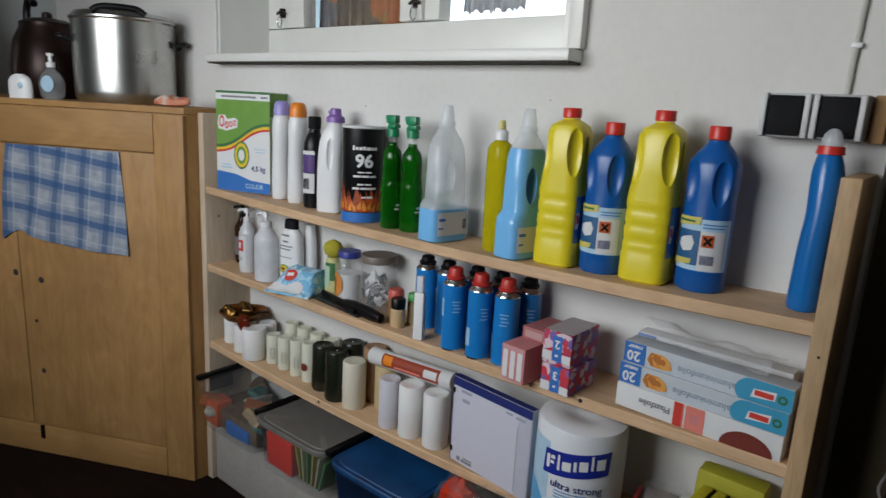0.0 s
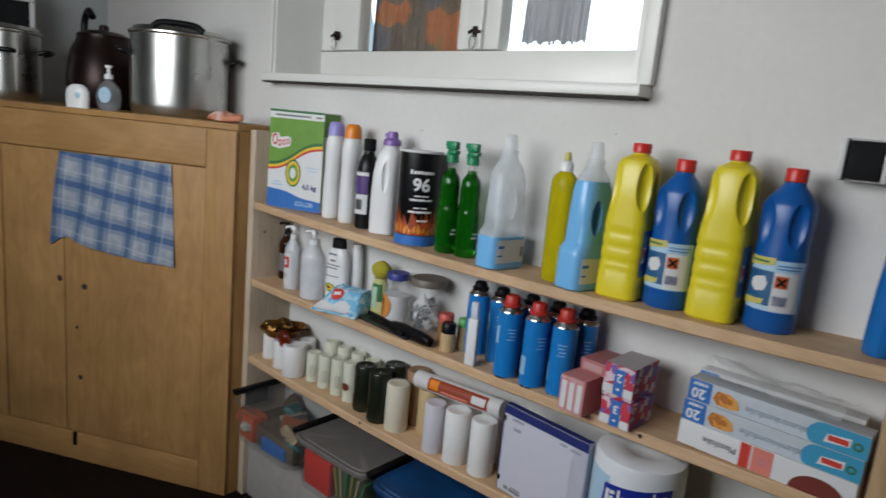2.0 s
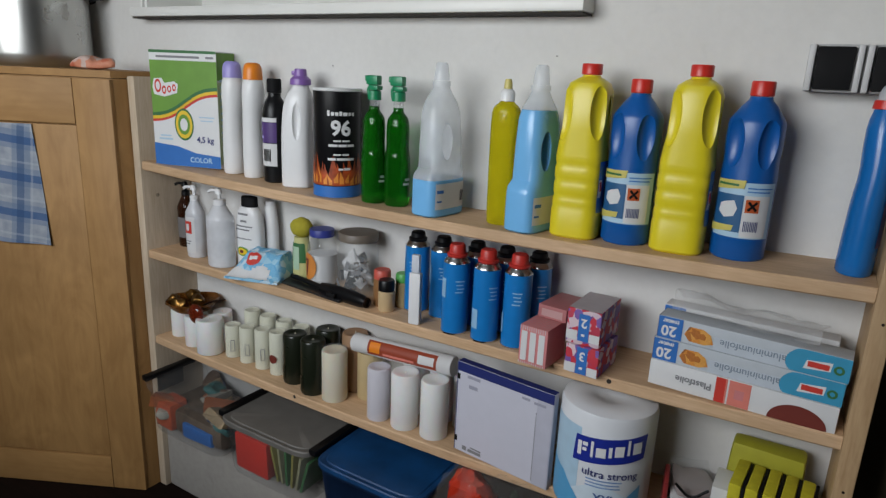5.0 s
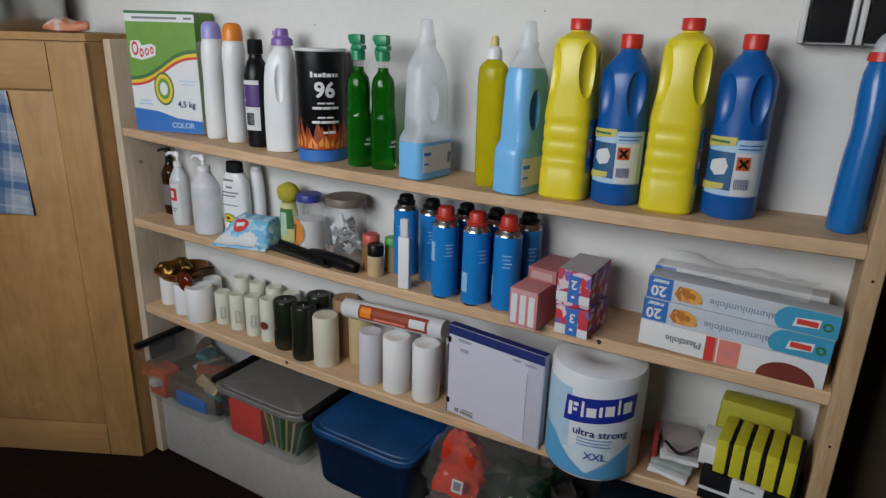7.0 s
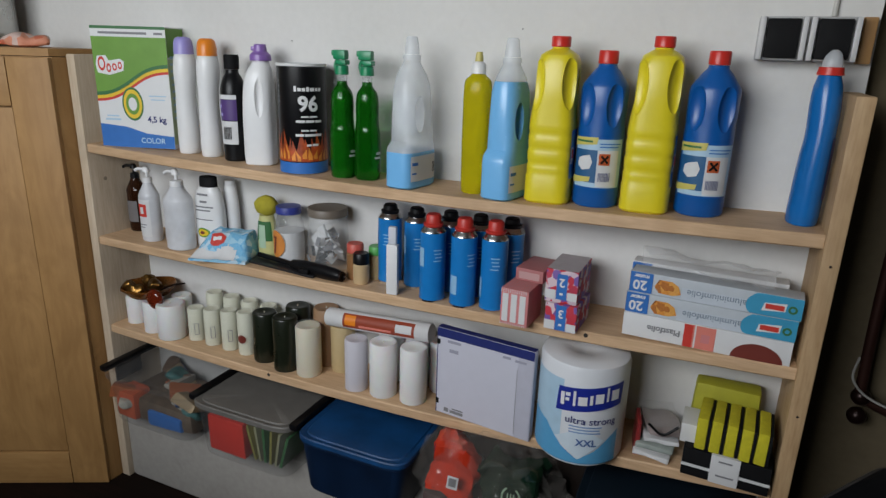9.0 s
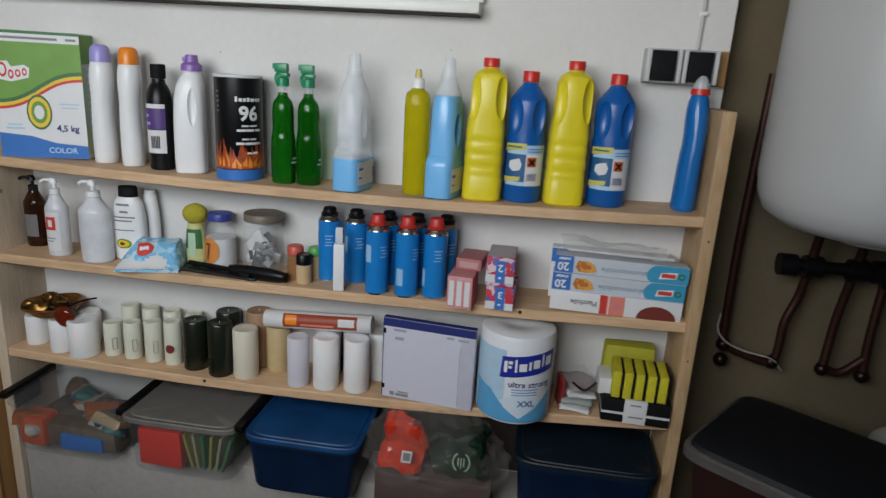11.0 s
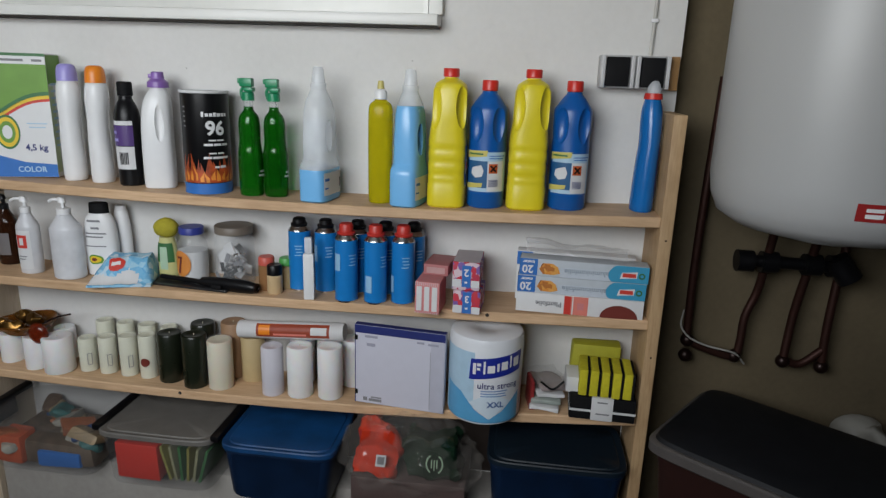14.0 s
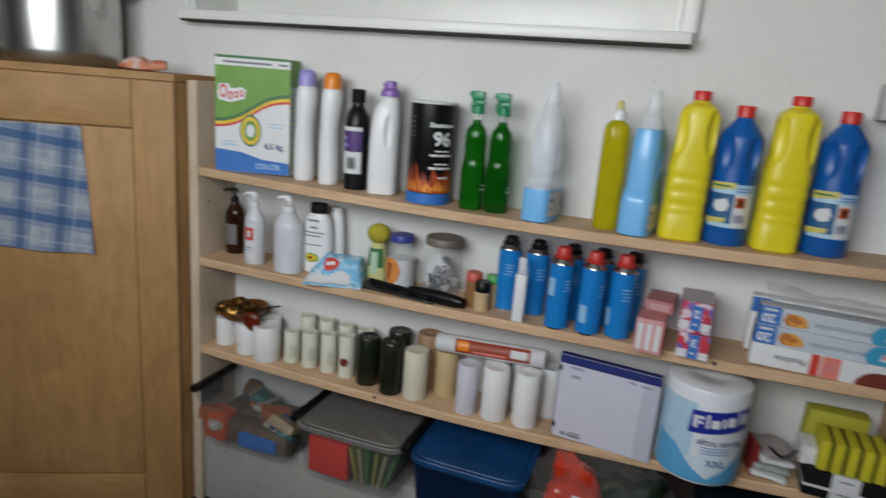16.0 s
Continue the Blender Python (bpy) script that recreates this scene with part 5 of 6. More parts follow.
sb = thing("sponge_bottle", "small bottle with a yellow sponge head and green label", "bottle", on(2, 0.543, -0.047), 0)
b = Body([(0, 0.026, 0.02), (0.004, 0.029, 0.022), (0.09, 0.027, 0.022), (0.115, 0.020, 0.02), (0.12, 0.02, 0.02)], 1)
part("body", b.bm(30), plain("pale_yellow_plastic", (0.62, 0.60, 0.26), 0.4), sb)
part("label", b.patch(-60, 60, 0.05, 0.105), DKGREEN, sb)
part("label_mark", b.patch(-25, 20, 0.03, 0.095, 0.0018), plain("pale_green_label", (0.45, 0.62, 0.45), 0.5), sb)
part("sponge_head", crumple(blob(0, 0, 0.146, 0.035, 0.026, 0.028, u=24, v=14), 0.003, 60), plain("olive_yellow_sponge", (0.46, 0.40, 0.03), 0.85, vary=0.25, scale=90, bumps=0.4), sb, "soft yellow sponge head")


def jar(x, y, r, h, lidmat, label, fill, fillmat, rz=0, mouth=0.92):
    t = thing("storage_jar", label, "jar", on(2, x, y), rz)
    b = Body([(0, r * 0.9, r * 0.9), (0.006, r, r), (h * 0.66, r, r), (h * 0.82, r * mouth * 0.96, r * mouth * 0.96), (h * 0.87, r * mouth * 0.94, r * mouth * 0.94)], 1)
    part("body", b.bm(40), CLEARPET, t)
    if fill:
        part("filling", Body([(0.004, r - 0.003, r - 0.003), (h * fill, r - 0.003, r - 0.003)]).bm(36), fillmat, t)
    part("lid", lathe([(h * 0.872, r * mouth), (h * 0.88, r * (mouth + 0.03)), (h * 0.985, r * (mouth + 0.03)), (h, r * mouth)], 36), lidmat, t, "screw lid")
    return t, b


t, b = jar(0.616, -0.045, 0.0425, 0.154, plain("dark_blue_lid", (0.035, 0.05, 0.28), 0.4), "clear jar of white powder with a blue lid and orange label", 0.56, CARD, mouth=0.76)
part("label", b.wrap(*disc(0.031, 0.037), -22, 0.055, 0.0008), plain("orange_label", (0.68, 0.25, 0.05), 0.5), t, "orange picture label")
part("label_mark", b.wrap([(-0.008, -0.022), (-0.001, -0.022), (0.006, 0.018), (0.0, 0.02)], [(0, 1, 2, 3)], -22, 0.05, 0.0018), BROWNPRINT, t)
part("label_mark", b.patch(-34, -12, 0.070, 0.076, 0.0018), BROWNPRINT, t)
t, b = jar(0.741, -0.045, 0.0545, 0.166, plain("grey_brown_lid", (0.17, 0.14, 0.11), 0.45), "wide clear jar full of small silver packets", 0, None)
random.seed(11)
for i in range(16):
    a = random.uniform(0, 6.28)
    rr = random.uniform(0.008, 0.031)
    part("packet", box(-0.016, 0.016, -0.003, 0.003, -0.024, 0.024, 0.001), (CARD, CHROME, OFFWHITE)[i % 3], t, m=pose(rr * math.cos(a), rr * math.sin(a) - 0.006, 0.03 + 0.0042 * i, random.uniform(-50, 50), random.uniform(-60, 60), random.uniform(-40, 40)))
for i in range(5):
    part("packet_print", box(-0.006, 0.006, -0.0045, -0.0038, -0.013, 0.013), BLACK if i % 2 else GREYTXT, t, m=pose(-0.030 + 0.014 * i, -0.040, 0.03 + 0.013 * ((i * 2) % 5), 0, 30 * i - 40, 12 * i - 24))


def vial(x, y, r, h, bodymat, capmat, label, caph=0.35):
    t = thing("small_bottle", label, "bottle", on(2, x, y))
    part("body", lathe([(0, r * 0.92), (0.003, r), (h * (1 - caph) - 0.004, r), (h * (1 - caph), r * 0.8)], 26), bodymat, t)
    part("cap", lathe([(h * (1 - caph) + 0.0005, r * 0.98), (h - 0.004, r * 0.98), (h, r * 0.85)], 26), capmat, t)


vial(0.878, -0.105, 0.0205, 0.079, plain("tan_makeup", (0.62, 0.45, 0.25), 0.4), BLACK, "small tan bottle with a round black cap")
vial(0.846, -0.08, 0.022, 0.093, plain("brown_bottle", (0.30, 0.15, 0.06), 0.4), plain("red_lid", (0.58, 0.10, 0.07), 0.4), "small brown jar with a red lid", 0.25)
vial(0.893, -0.055, 0.020, 0.086, plain("tan_bottle", (0.50, 0.38, 0.20), 0.4), plain("green_lid", (0.08, 0.36, 0.08), 0.4), "small jar with a green lid", 0.25)

# black gas lighter lying along the edge
lt = thing("gas_lighter", "long black gas lighter lying on the shelf's edge", "lighter", on(2, 0.70, -0.115), -8)
part("shaft", tube([(-0.165, 0.012, 0.014), (-0.03, 0.006, 0.014)], 0.007, 12), BLACK, lt)
part("grip", Body([(-0.03, 0.012, 0.012), (0.0, 0.017, 0.015), (0.07, 0.020, 0.016), (0.12, 0.017, 0.015), (0.135, 0.013, 0.012)], 1).bm(24), BLACK, lt, m=pose(0, 0.004, 0.0165, 0, 90, 0))
part("trigger", box(0.015, 0.045, -0.022, -0.012, 0.008, 0.02, 0.003), BLACKMATT, lt)
part("end_ring", tube([(0.138 + 0.0, 0.004 + 0.011 * math.cos(k * 0.5236), 0.0165 + 0.011 * math.sin(k * 0.5236)) for k in range(12)], 0.003, 6, closed=True), DARKMETAL, lt)
ln = thing("tool_sleeve", "flat black plastic sleeve under the lighter", "sleeve", on(2, 0.63, -0.098), -6)
part("sleeve", crumple(box(-0.13, 0.13, -0.03, 0.03, 0.0, 0.006, 0.002), 0.002, 40, 1, 0.003), plain("black_film", (0.022, 0.022, 0.024), 0.3, vary=0.5), ln)


def gas(x, y, cap, rz):
    t = thing("gas_cartridge", "blue camping gas cartridge with a %s" % ("red cap" if cap else "cap blackened for the shade"), "gas can", on(2, x, y), rz, "gas cartridges")
    b = Body([(0, 0.0280, 0.0280), (0.002, 0.0298, 0.0298), (0.165, 0.0298, 0.0298)])
    part("body", b.bm(40), GASBLUE, t)
    part("base_rim", lathe([(-0.0003, 0.0245), (0.0, 0.0306), (0.004, 0.0306)], 36), CHROME, t)
    part("shoulder", lathe([(0.1652, 0.0300), (0.167, 0.0298), (0.173, 0.0245), (0.176, 0.0225), (0.177, 0.0220), (0.178, 0.019)], 40), CHROME, t, "bright tin shoulder")
    if cap:
        part("cap", lathe([(0.1783, 0.022), (0.180, 0.0232), (0.184, 0.0232), (0.1855, 0.0185), (0.202, 0.0175), (0.206, 0.015)], 28), plain("dull_red_cap", (0.52, 0.035, 0.025), 0.4), t, "red plastic cap")
    else:
        # back-row cap, black because the board's shade is put into its colour
        part("valve", lathe([(0.1783, 0.022), (0.184, 0.0225), (0.186, 0.018), (0.196, 0.017), (0.199, 0.014)], 24), BLACK, t)
    rows = [(-0.009 + 0.002 * (i % 3), 0.012 - 0.003 * (i % 2), 0.025 - 0.0085 * i, 0.0275 - 0.0085 * i) for i in range(4)]
    part("small_print", b.wrap(*bars(rows), 30, 0.10, 0.0006), PALEPRINT, t)
    part("barcode_panel", b.patch(-70, -32, 0.03 if x > 1.12 else 0.085, 0.075 if x > 1.12 else 0.13), PALEPRINT, t)


gas(0.931, -0.052, False, -20)
gas(1.005, -0.053, False, 0)
gas(1.080, -0.118, True, 15)
gas(1.158, -0.118, True, 25)
gas(1.229, -0.110, True, -10)
gas(1.092, -0.045, False, 0)
gas(1.168, -0.045, False, 0)
gas(1.244, -0.040, False, 10)
st = thing("white_tube", "slim white plastic applicator tube standing upright", "tube", on(2, 0.985, -0.138), 10)
part("body", box(-0.014, 0.014, -0.009, 0.009, 0, 0.125, 0.004), WHITE, st)
part("cap", box(-0.0095, 0.0095, -0.007, 0.007, 0.1255, 0.168, 0.003), MILKY, st, "paler cap")

# cartons beside the cartridges
pk, F = card(0.062, 0.088, 0.082, PINK, on(2, 1.308, -0.144), -4, "tea_carton", "red and white striped carton group of three packs", group="small cartons")
part("stripe", flat(*bars([(-0.027 + 0.0195 * i, -0.0135 + 0.0195 * i, -0.034, 0.030) for i in range(3)]), up(F, 1)), OFFWHITE, pk)
for y0, y1 in ((-0.041, -0.036), (0.032, 0.041)):
    part("stripe_lines", flat(*bars([(-0.030 + 0.005 * i, -0.0287 + 0.005 * i, y0, y1) for i in range(12)]), up(F, 2)), OFFWHITE, pk)
part("top_print", flat(*bars([(-0.03, 0.03, -0.041 + 0.0085 * i, -0.0388 + 0.0085 * i) for i in range(10)]), pose(0, 0, 0.0826)), DUSTYPINK, pk)
z0 = top(2, 1.31) + 0.0835
pk2 = thing("tea_carton", "flat red carton lying on the striped packs", "box", (1.322, -0.078, z0), -6, "small cartons")
part("carton", box(-0.032, 0.032, -0.05, 0.05, 0, 0.028, 0.001), plain("dull_red_card", (0.42, 0.15, 0.15), 0.5), pk2)
part("panel_print", flat(*bars([(-0.024, 0.024, -0.008, 0.008)]), pose(0, -0.0508, 0.013, 90)), DUSTYPINK, pk2)
for i, num in ((0, "3"), (1, "2")):
    fc, F = card(0.068, 0.106 + 0.012 * i, 0.059 + 0.013 * i, BERRY, (1.405 - 0.006 * i, -0.120 + 0.012 * i, top(2, 1.41) + 0.001 + i * 0.0600), -3 + 2 * i, "fruit_tea_carton", "blue and white carton with berry pictures", group="fruit tea cartons")
    part("blue_panel", flat(*rect(-0.010, 0.012, -0.028, 0.028), up(F, 1)), BLUEPRINT, fc)
    part("white_panel", flat(*rect(-0.034, -0.011, -0.028, -0.008), up(F, 1)), OFFWHITE, fc)
    part("white_panel", flat(*rect(0.013, 0.034, -0.028, -0.010), up(F, 1)), OFFWHITE, fc)
    part("number_print", flat(*glyphs(num, 0.026, 0.0006), up(F, 2) @ Matrix.Translation((0.001, 0.010, 0)) @ Matrix.Rotation(math.pi, 4, "Z")), CARD, fc)
    part("small_print", flat(*rect(-0.003, 0.004, -0.018, -0.013), up(F, 2)), CARD, fc)
    if i:
        part("top_print", flat(*rect(-0.033, 0.033, -0.057, 0.057), pose(0, 0, 0.0726)), plain("grey_pink_card", (0.54, 0.49, 0.51), 0.45, vary=0.2), fc)

# foil and freezer film boxes
zb = top(2, 1.69) + 0.001
LONG = 0.312
FOILCARD = plain("silvery_card", (0.52, 0.56, 0.60), 0.5, vary=0.12)
fb = thing("film_carton", "long white carton of plastic film with red panels", "box", (1.682, -0.111, zb), -2, "wrap cartons")
part("carton", box(-LONG / 2, LONG / 2, -0.03, 0.03, 0, 0.050, 0.0015), CARD, fb)
F = pose(0, -0.0308, 0.025, 90)
part("red_panel", flat(*bars([(-0.036, -0.017, -0.024, 0.024), (-0.014, 0.022, -0.024, 0.024)]), F), SALMON, fb)
part("panel_mark", flat(*bars([(-0.004, 0.012, -0.010, 0.008)]), up(F, 1)), PINK, fb)
part("panel_edge", flat(*bars([(-0.0365, -0.020, -0.024, 0.024)]), up(F, 1)), REDPRINT, fb)
v, f = disc(0.046, 0.034, 30)
v = [(x + 0.098, max(-0.024, y - 0.024)) for x, y in v]
part("fruit_print", flat(v, f, up(F, 1)), BROWNPRINT, fb)
part("name_print", flat(*glyphs("Plastfolie", 0.018, 0.0004), up(F, 1) @ Matrix.Translation((-0.075, 0.0, 0)) @ Matrix.Rotation(math.pi, 4, "Z")), GREYTXT, fb)
for i in (0, 1):
    fo = thing("foil_carton", "long white and turquoise aluminium foil carton, upside down", "box", (1.683 + 0.003 * i, -0.112 + 0.002 * i, zb + 0.0505 + 0.0435 * i), -2 - i, "wrap cartons")
    part("carton", box(-LONG / 2, LONG / 2, -0.025, 0.025, 0, 0.043, 0.0015), FOILCARD, fo)
    F = pose(0, -0.0258, 0.0215, 90)
    part("blue_panel", flat(*rect(-LONG / 2, -0.112, -0.021, 0.021), F), BLUEPRINT, fo)
    part("blue_end", flat(*rect(-0.025, 0.025, -0.021, 0.021), pose(-LONG / 2 - 0.0008, 0, 0.0215, 90, 0, -90)), NAVY, fo)
    part("number_print", flat(*glyphs("20", 0.028, 0.0008), up(F, 1) @ Matrix.Translation((-0.136, -0.005, 0)) @ Matrix.Rotation(math.pi, 4, "Z")), CARD, fo)
    part("unit_print", flat(*glyphs("meter", 0.012, 0.0004), up(F, 1) @ Matrix.Translation((-0.134, 0.013, 0)) @ Matrix.Rotation(math.pi, 4, "Z")), CARD, fo)
    part("food_print", flat([(-0.108, -0.004), (-0.098, -0.016), (-0.072, -0.017), (-0.056, -0.012), (-0.062, 0.004), (-0.075, 0.012), (-0.1, 0.012)], [tuple(range(7))], up(F, 1)), FOODORANGE, fo)
    part("pale_field", flat(*rect(-0.056, 0.08, -0.021, 0.004), up(F, 1)), plain("pale_grey_print", (0.55, 0.60, 0.66), 0.5), fo)
    part("name_print", flat(*glyphs("aluminiumfolie", 0.0185, 0.0002), up(F, 2) @ Matrix.Translation((0.008, -0.004, 0)) @ Matrix.Rotation(math.pi, 4, "Z")), plain("slate_print", (0.22, 0.27, 0.33), 0.5), fo)
    v, f = disc(0.058, 0.034, 32)
    v = [(min(LONG / 2, x + 0.118), max(-0.021, min(0.021, y - 0.004))) for x, y in v]
    part("logo_field", flat(v, f, up(F, 2)), TEAL, fo)
    part("logo_mark", flat([(0.088, -0.012), (0.128, -0.008), (0.130, 0.008), (0.092, 0.004)], [(0, 1, 2, 3)], up(F, 3)), CARD, fo)
    part("logo_mark", flat(*bars([(0.094, 0.126, -0.007, 0.003)]), up(F, 4)), REDPRINT, fo)
    part("logo_mark", flat(*disc(0.008, 0.008, 18, 0.5, 0.140, -0.002), up(F, 4)), DKGREEN, fo)
fl = bmesh.new()
n = 26
rows = [[fl.verts.new((-0.13 + 0.25 * i / n, -0.045 + 0.09 * j / 12, 0.004 + 0.030 * max(0, math.sin(math.pi * j / 12)) * (1 - 0.5 * i / n))) for i in range(n + 1)] for j in range(13)]
for p, q in zip(rows, rows[1:]):
    for i in range(n):
        fl.faces.new((p[i], p[i + 1], q[i + 1], q[i]))
crumple(crumple(fl, 0.012, 16, 6), 0.0035, 60, 2)
lowest = min(v.co.z for v in fl.verts)
bmesh.ops.translate(fl, vec=(0, 0, 0.001 - lowest), verts=fl.verts[:])
bmesh.ops.solidify(fl, geom=fl.faces[:], thickness=0.0008)
solo("plastic_bag", fl, BAGFILM, "crumpled clear plastic bag lying on the foil cartons", "bag", pose(1.675, -0.07, zb + 0.1385, 0, 0, -4))
third = thing("foil_carton", "foil carton lying further back under the plastic bag", "box", (1.672, -0.032, zb + 0.0945), -2, "wrap cartons")
part("carton", box(-0.15, 0.15, -0.02, 0.02, 0, 0.040, 0.0015), CARD, third)
part("blue_panel", flat(*rect(-0.15, -0.11, -0.018, 0.018), pose(0, -0.0207, 0.02, 90)), BLUEPRINT, third)
part("support_carton", box(-0.15, 0.15, -0.02, 0.02, -0.094, -0.0005, 0.0015), CARD, third)

# ---- lower shelf ----
def candle(x, y, r, h, mat, label, wrapped=False, sunk=0.003, name="pillar_candle"):
    t = thing(name, label, "candle", on(3, x, y), 0, "pillar candles")
    part("wax", lathe([(0, r * 0.97), (0.002, r), (h - 0.006, r), (h - 0.001, r * 0.93), (h, r * 0.82), (h - sunk, r * 0.55), (h - sunk * 1.3, 0.002)], 32), mat, t)
    part("wick", tube([(0, 0, h - sunk * 1.4), (0.001, 0, h + 0.001)], 0.0012, 6), CREAMWAX, t)
    if wrapped:
        part("film_wrap", Body([(0.001, r + 0.0015, r + 0.0015), (h + 0.002, r + 0.0015, r + 0.0015)]).bm(32), FILM, t, "clear film wrapper")
    return t, Body([(0, r, r), (h, r, r)])


for x, y, r, h, mat in ((0.045, -0.085, 0.030, 0.088, WAX), (0.085, -0.05, 0.028, 0.088, WAX), (0.140, -0.105, 0.031, 0.098, WAX), (0.214, -0.108, 0.041, 0.108, WAX), (0.178, -0.03, 0.03, 0.10, WAX)):
    candle(x, y, r, h, mat, "short thick white pillar candle")
for i, (x, h) in enumerate(((0.288, 0.101), (0.351, 0.111), (0.416, 0.121), (0.477, 0.129))):
    t, b = candle(x, -0.082, 0.0245, h, GREENWAX, "pale green-white pillar candle with a small tag outline", True)
    if i < 3:
        part("tag_outline", b.wrap(*bars([(-0.006, -0.0045, -0.018, 0.018), (0.0045, 0.006, -0.018, 0.018), (-0.0045, 0.0045, 0.0165, 0.018), (-0.0045, 0.0045, -0.018, -0.0165)]), 42, h * 0.4, 0.0028), GREYTXT, t)
    else:
        part("picture_tag", b.wrap(*disc(0.012, 0.013), 8, h * 0.4, 0.0028), BROWNPRINT, t)
for x in (0.305, 0.372, 0.44, 0.51):
    candle(x, -0.020, 0.0245, 0.134, GREENWAX, "pale pillar candle in the back row", True)
for x, y, h in ((0.549, -0.086, 0.145), (0.633, -0.104, 0.155), (0.622, -0.030, 0.160)):
    t, b = candle(x, y, 0.0342, h, DARKWAX, "thick dark green, nearly black pillar candle")
    part("price_tag", b.patch(-28, -10, 0.01, 0.055, 0.0026), OFFWHITE if y == -0.10 else DARKWAX, t)
candle(0.706, -0.099, 0.0345, 0.143, CREAMWAX, "cream pillar candle in clear film", True)
candle(0.776, -0.035, 0.034, 0.135, TANWAX, "tan pillar candle behind the others")
candle(0.712, -0.02, 0.036, 0.168, plain("brown_wax", (0.34, 0.20, 0.11), 0.5), "brown pillar candle in the back row")
candle(0.864, -0.110, 0.0300, 0.142, plain("violet_white_wax", (0.66, 0.64, 0.70), 0.45), "white pillar candle wrapped in film", True)
candle(0.942, -0.105, 0.0355, 0.147, WAX, "plain white wax pillar candle on the shelf")
candle(1.028, -0.103, 0.0345, 0.149, WAX, "white pillar candle wrapped in film", True)
candle(0.920, -0.018, 0.036, 0.14, WAX, "white pillar candle in the back row")
candle(1.00, -0.016, 0.036, 0.14, WAX, "white pillar candle in the back row")
candle(1.072, -0.02, 0.034, 0.14, WAX, "white pillar candle in the back row")
tb = thing("sealant_tube", "white cylindrical roll with a rust-red printed band lying on the candles", "roll", (0.909, -0.072, top(3, 0.92) + 0.1745), 0)
tube_body = Body([(-0.153, 0.0235, 0.0235), (-0.151, 0.025, 0.025), (0.151, 0.025, 0.025), (0.153, 0.0235, 0.0235)])
TM = pose(0, 0, 0.0, 0, 87, 0)
part("tube", tube_body.bm(36), OFFWHITE, tb, m=TM)
strip = Body([(-0.095, 0.0255, 0.0255), (0.115, 0.0255, 0.0255)])
part("print_band", strip.patch(-62, 30, -0.095, 0.115, 0.0, 12, 8), RUST, tb, m=TM)
part("print_mark", strip.patch(-50, 12, -0.088, -0.055, 0.0008, 8, 3), ORANGE, tb, m=TM)
part("print_mark", strip.patch(-40, 8, 0.062, 0.108, 0.0008, 8, 3), OFFWHITE, tb, m=TM)
part("print_line", strip.patch(2, 16, -0.045, 0.05, 0.0008, 8, 3), SALMON, tb, m=TM)

wb, F = card(0.248, 0.020, 0.226, plain("grey_lavender_card", (0.46, 0.46, 0.54), 0.6), on(3, 1.231, -0.139), -6, "flat_carton", "flat square carton with a lavender-white face and navy edge")
part("face", flat(*rect(-0.121, 0.121, -0.111, 0.090), F), LAVENDER, wb)
# right end of the face painted darker as its shade
part("face_shade_band", flat(*rect(0.086, 0.121, -0.111, 0.090), up(F, 1)), plain("shaded_lavender_card", (0.50, 0.50, 0.58), 0.6), wb)
part("navy_band", flat(*rect(-0.1235, 0.1235, 0.0905, 0.1125), F), NAVY, wb, "navy top band")
part("navy_band", flat(*rect(-0.1235, -0.1213, -0.1125, 0.090), F), NAVY, wb)
part("navy_top", flat(*rect(-0.1235, 0.1235, -0.0095, 0.0095), pose(0, 0, 0.2265)), NAVY, wb)
part("crease", flat(*rect(0.0845, 0.0855, -0.105, 0.060), up(F, 2)), GREYTXT, wb)
FAINTPRINT = plain("faint_print", (0.34, 0.34, 0.42), 0.6)
for r in ((-0.095, -0.06, 0.079, 0.086), (-0.09, -0.066, 0.055, 0.064), (0.048, 0.068, 0.079, 0.085), (0.078, 0.106, 0.077, 0.083)):
    part("small_print", flat(*rect(*r), up(F, 2)), FAINTPRINT, wb)
for r in ((-0.100, -0.088, -0.105, -0.094), (-0.084, -0.048, -0.105, -0.097), (-0.078, -0.048, -0.095, -0.091)):
    part("small_print", flat(*rect(*r), up(F, 2)), GREYTXT, wb)
for y0 in (0.07, -0.088):
    part("edge_mark", flat(*rect(-0.1235, -0.115, y0, y0 + 0.014), up(F, 2)), BLACKMATT, wb)

kr = thing("kitchen_roll", "jumbo kitchen paper roll in blue and white film", "kitchen roll", on(3, 1.457, -0.128), 0)
R = 0.0955
b = Body([(0.0, R * 0.8, R * 0.8), (0.004, R * 0.96, R * 0.96), (0.012, R, R), (0.222, R, R), (0.232, R * 0.96, R * 0.96), (0.236, R * 0.8, R * 0.8), (0.237, 0.035, 0.035), (0.232, 0.028, 0.028)])
part("roll", b.bm(64), plain("white_film_print", (0.72, 0.74, 0.77), 0.3, vary=0.05), kr)
part("pale_field", b.patch(-100, -14, 0.014, 0.20, 0.0006, 20, 6), PALEBLUE, kr)
part("brand_panel", b.wrap([(-0.050, -0.030), (0.092, -0.010), (0.096, 0.042), (-0.046, 0.026)], [(0, 1, 2, 3)], 8, 0.158, 0.0022), plain("royal_blue_print", (0.015, 0.03, 0.30), 0.35), kr, "royal blue brand panel")
v, f = bars([(-0.040, -0.032, -0.013, 0.017), (-0.030, -0.020, 0.009, 0.017), (-0.030, -0.022, -0.002, 0.005), (-0.014, -0.009, -0.012, 0.022), (-0.004, 0.014, -0.010, 0.010), (0.019, 0.025, -0.008, 0.014), (0.030, 0.047, -0.006, 0.016), (0.053, 0.058, -0.004, 0.028), (0.064, 0.082, -0.004, 0.020)])
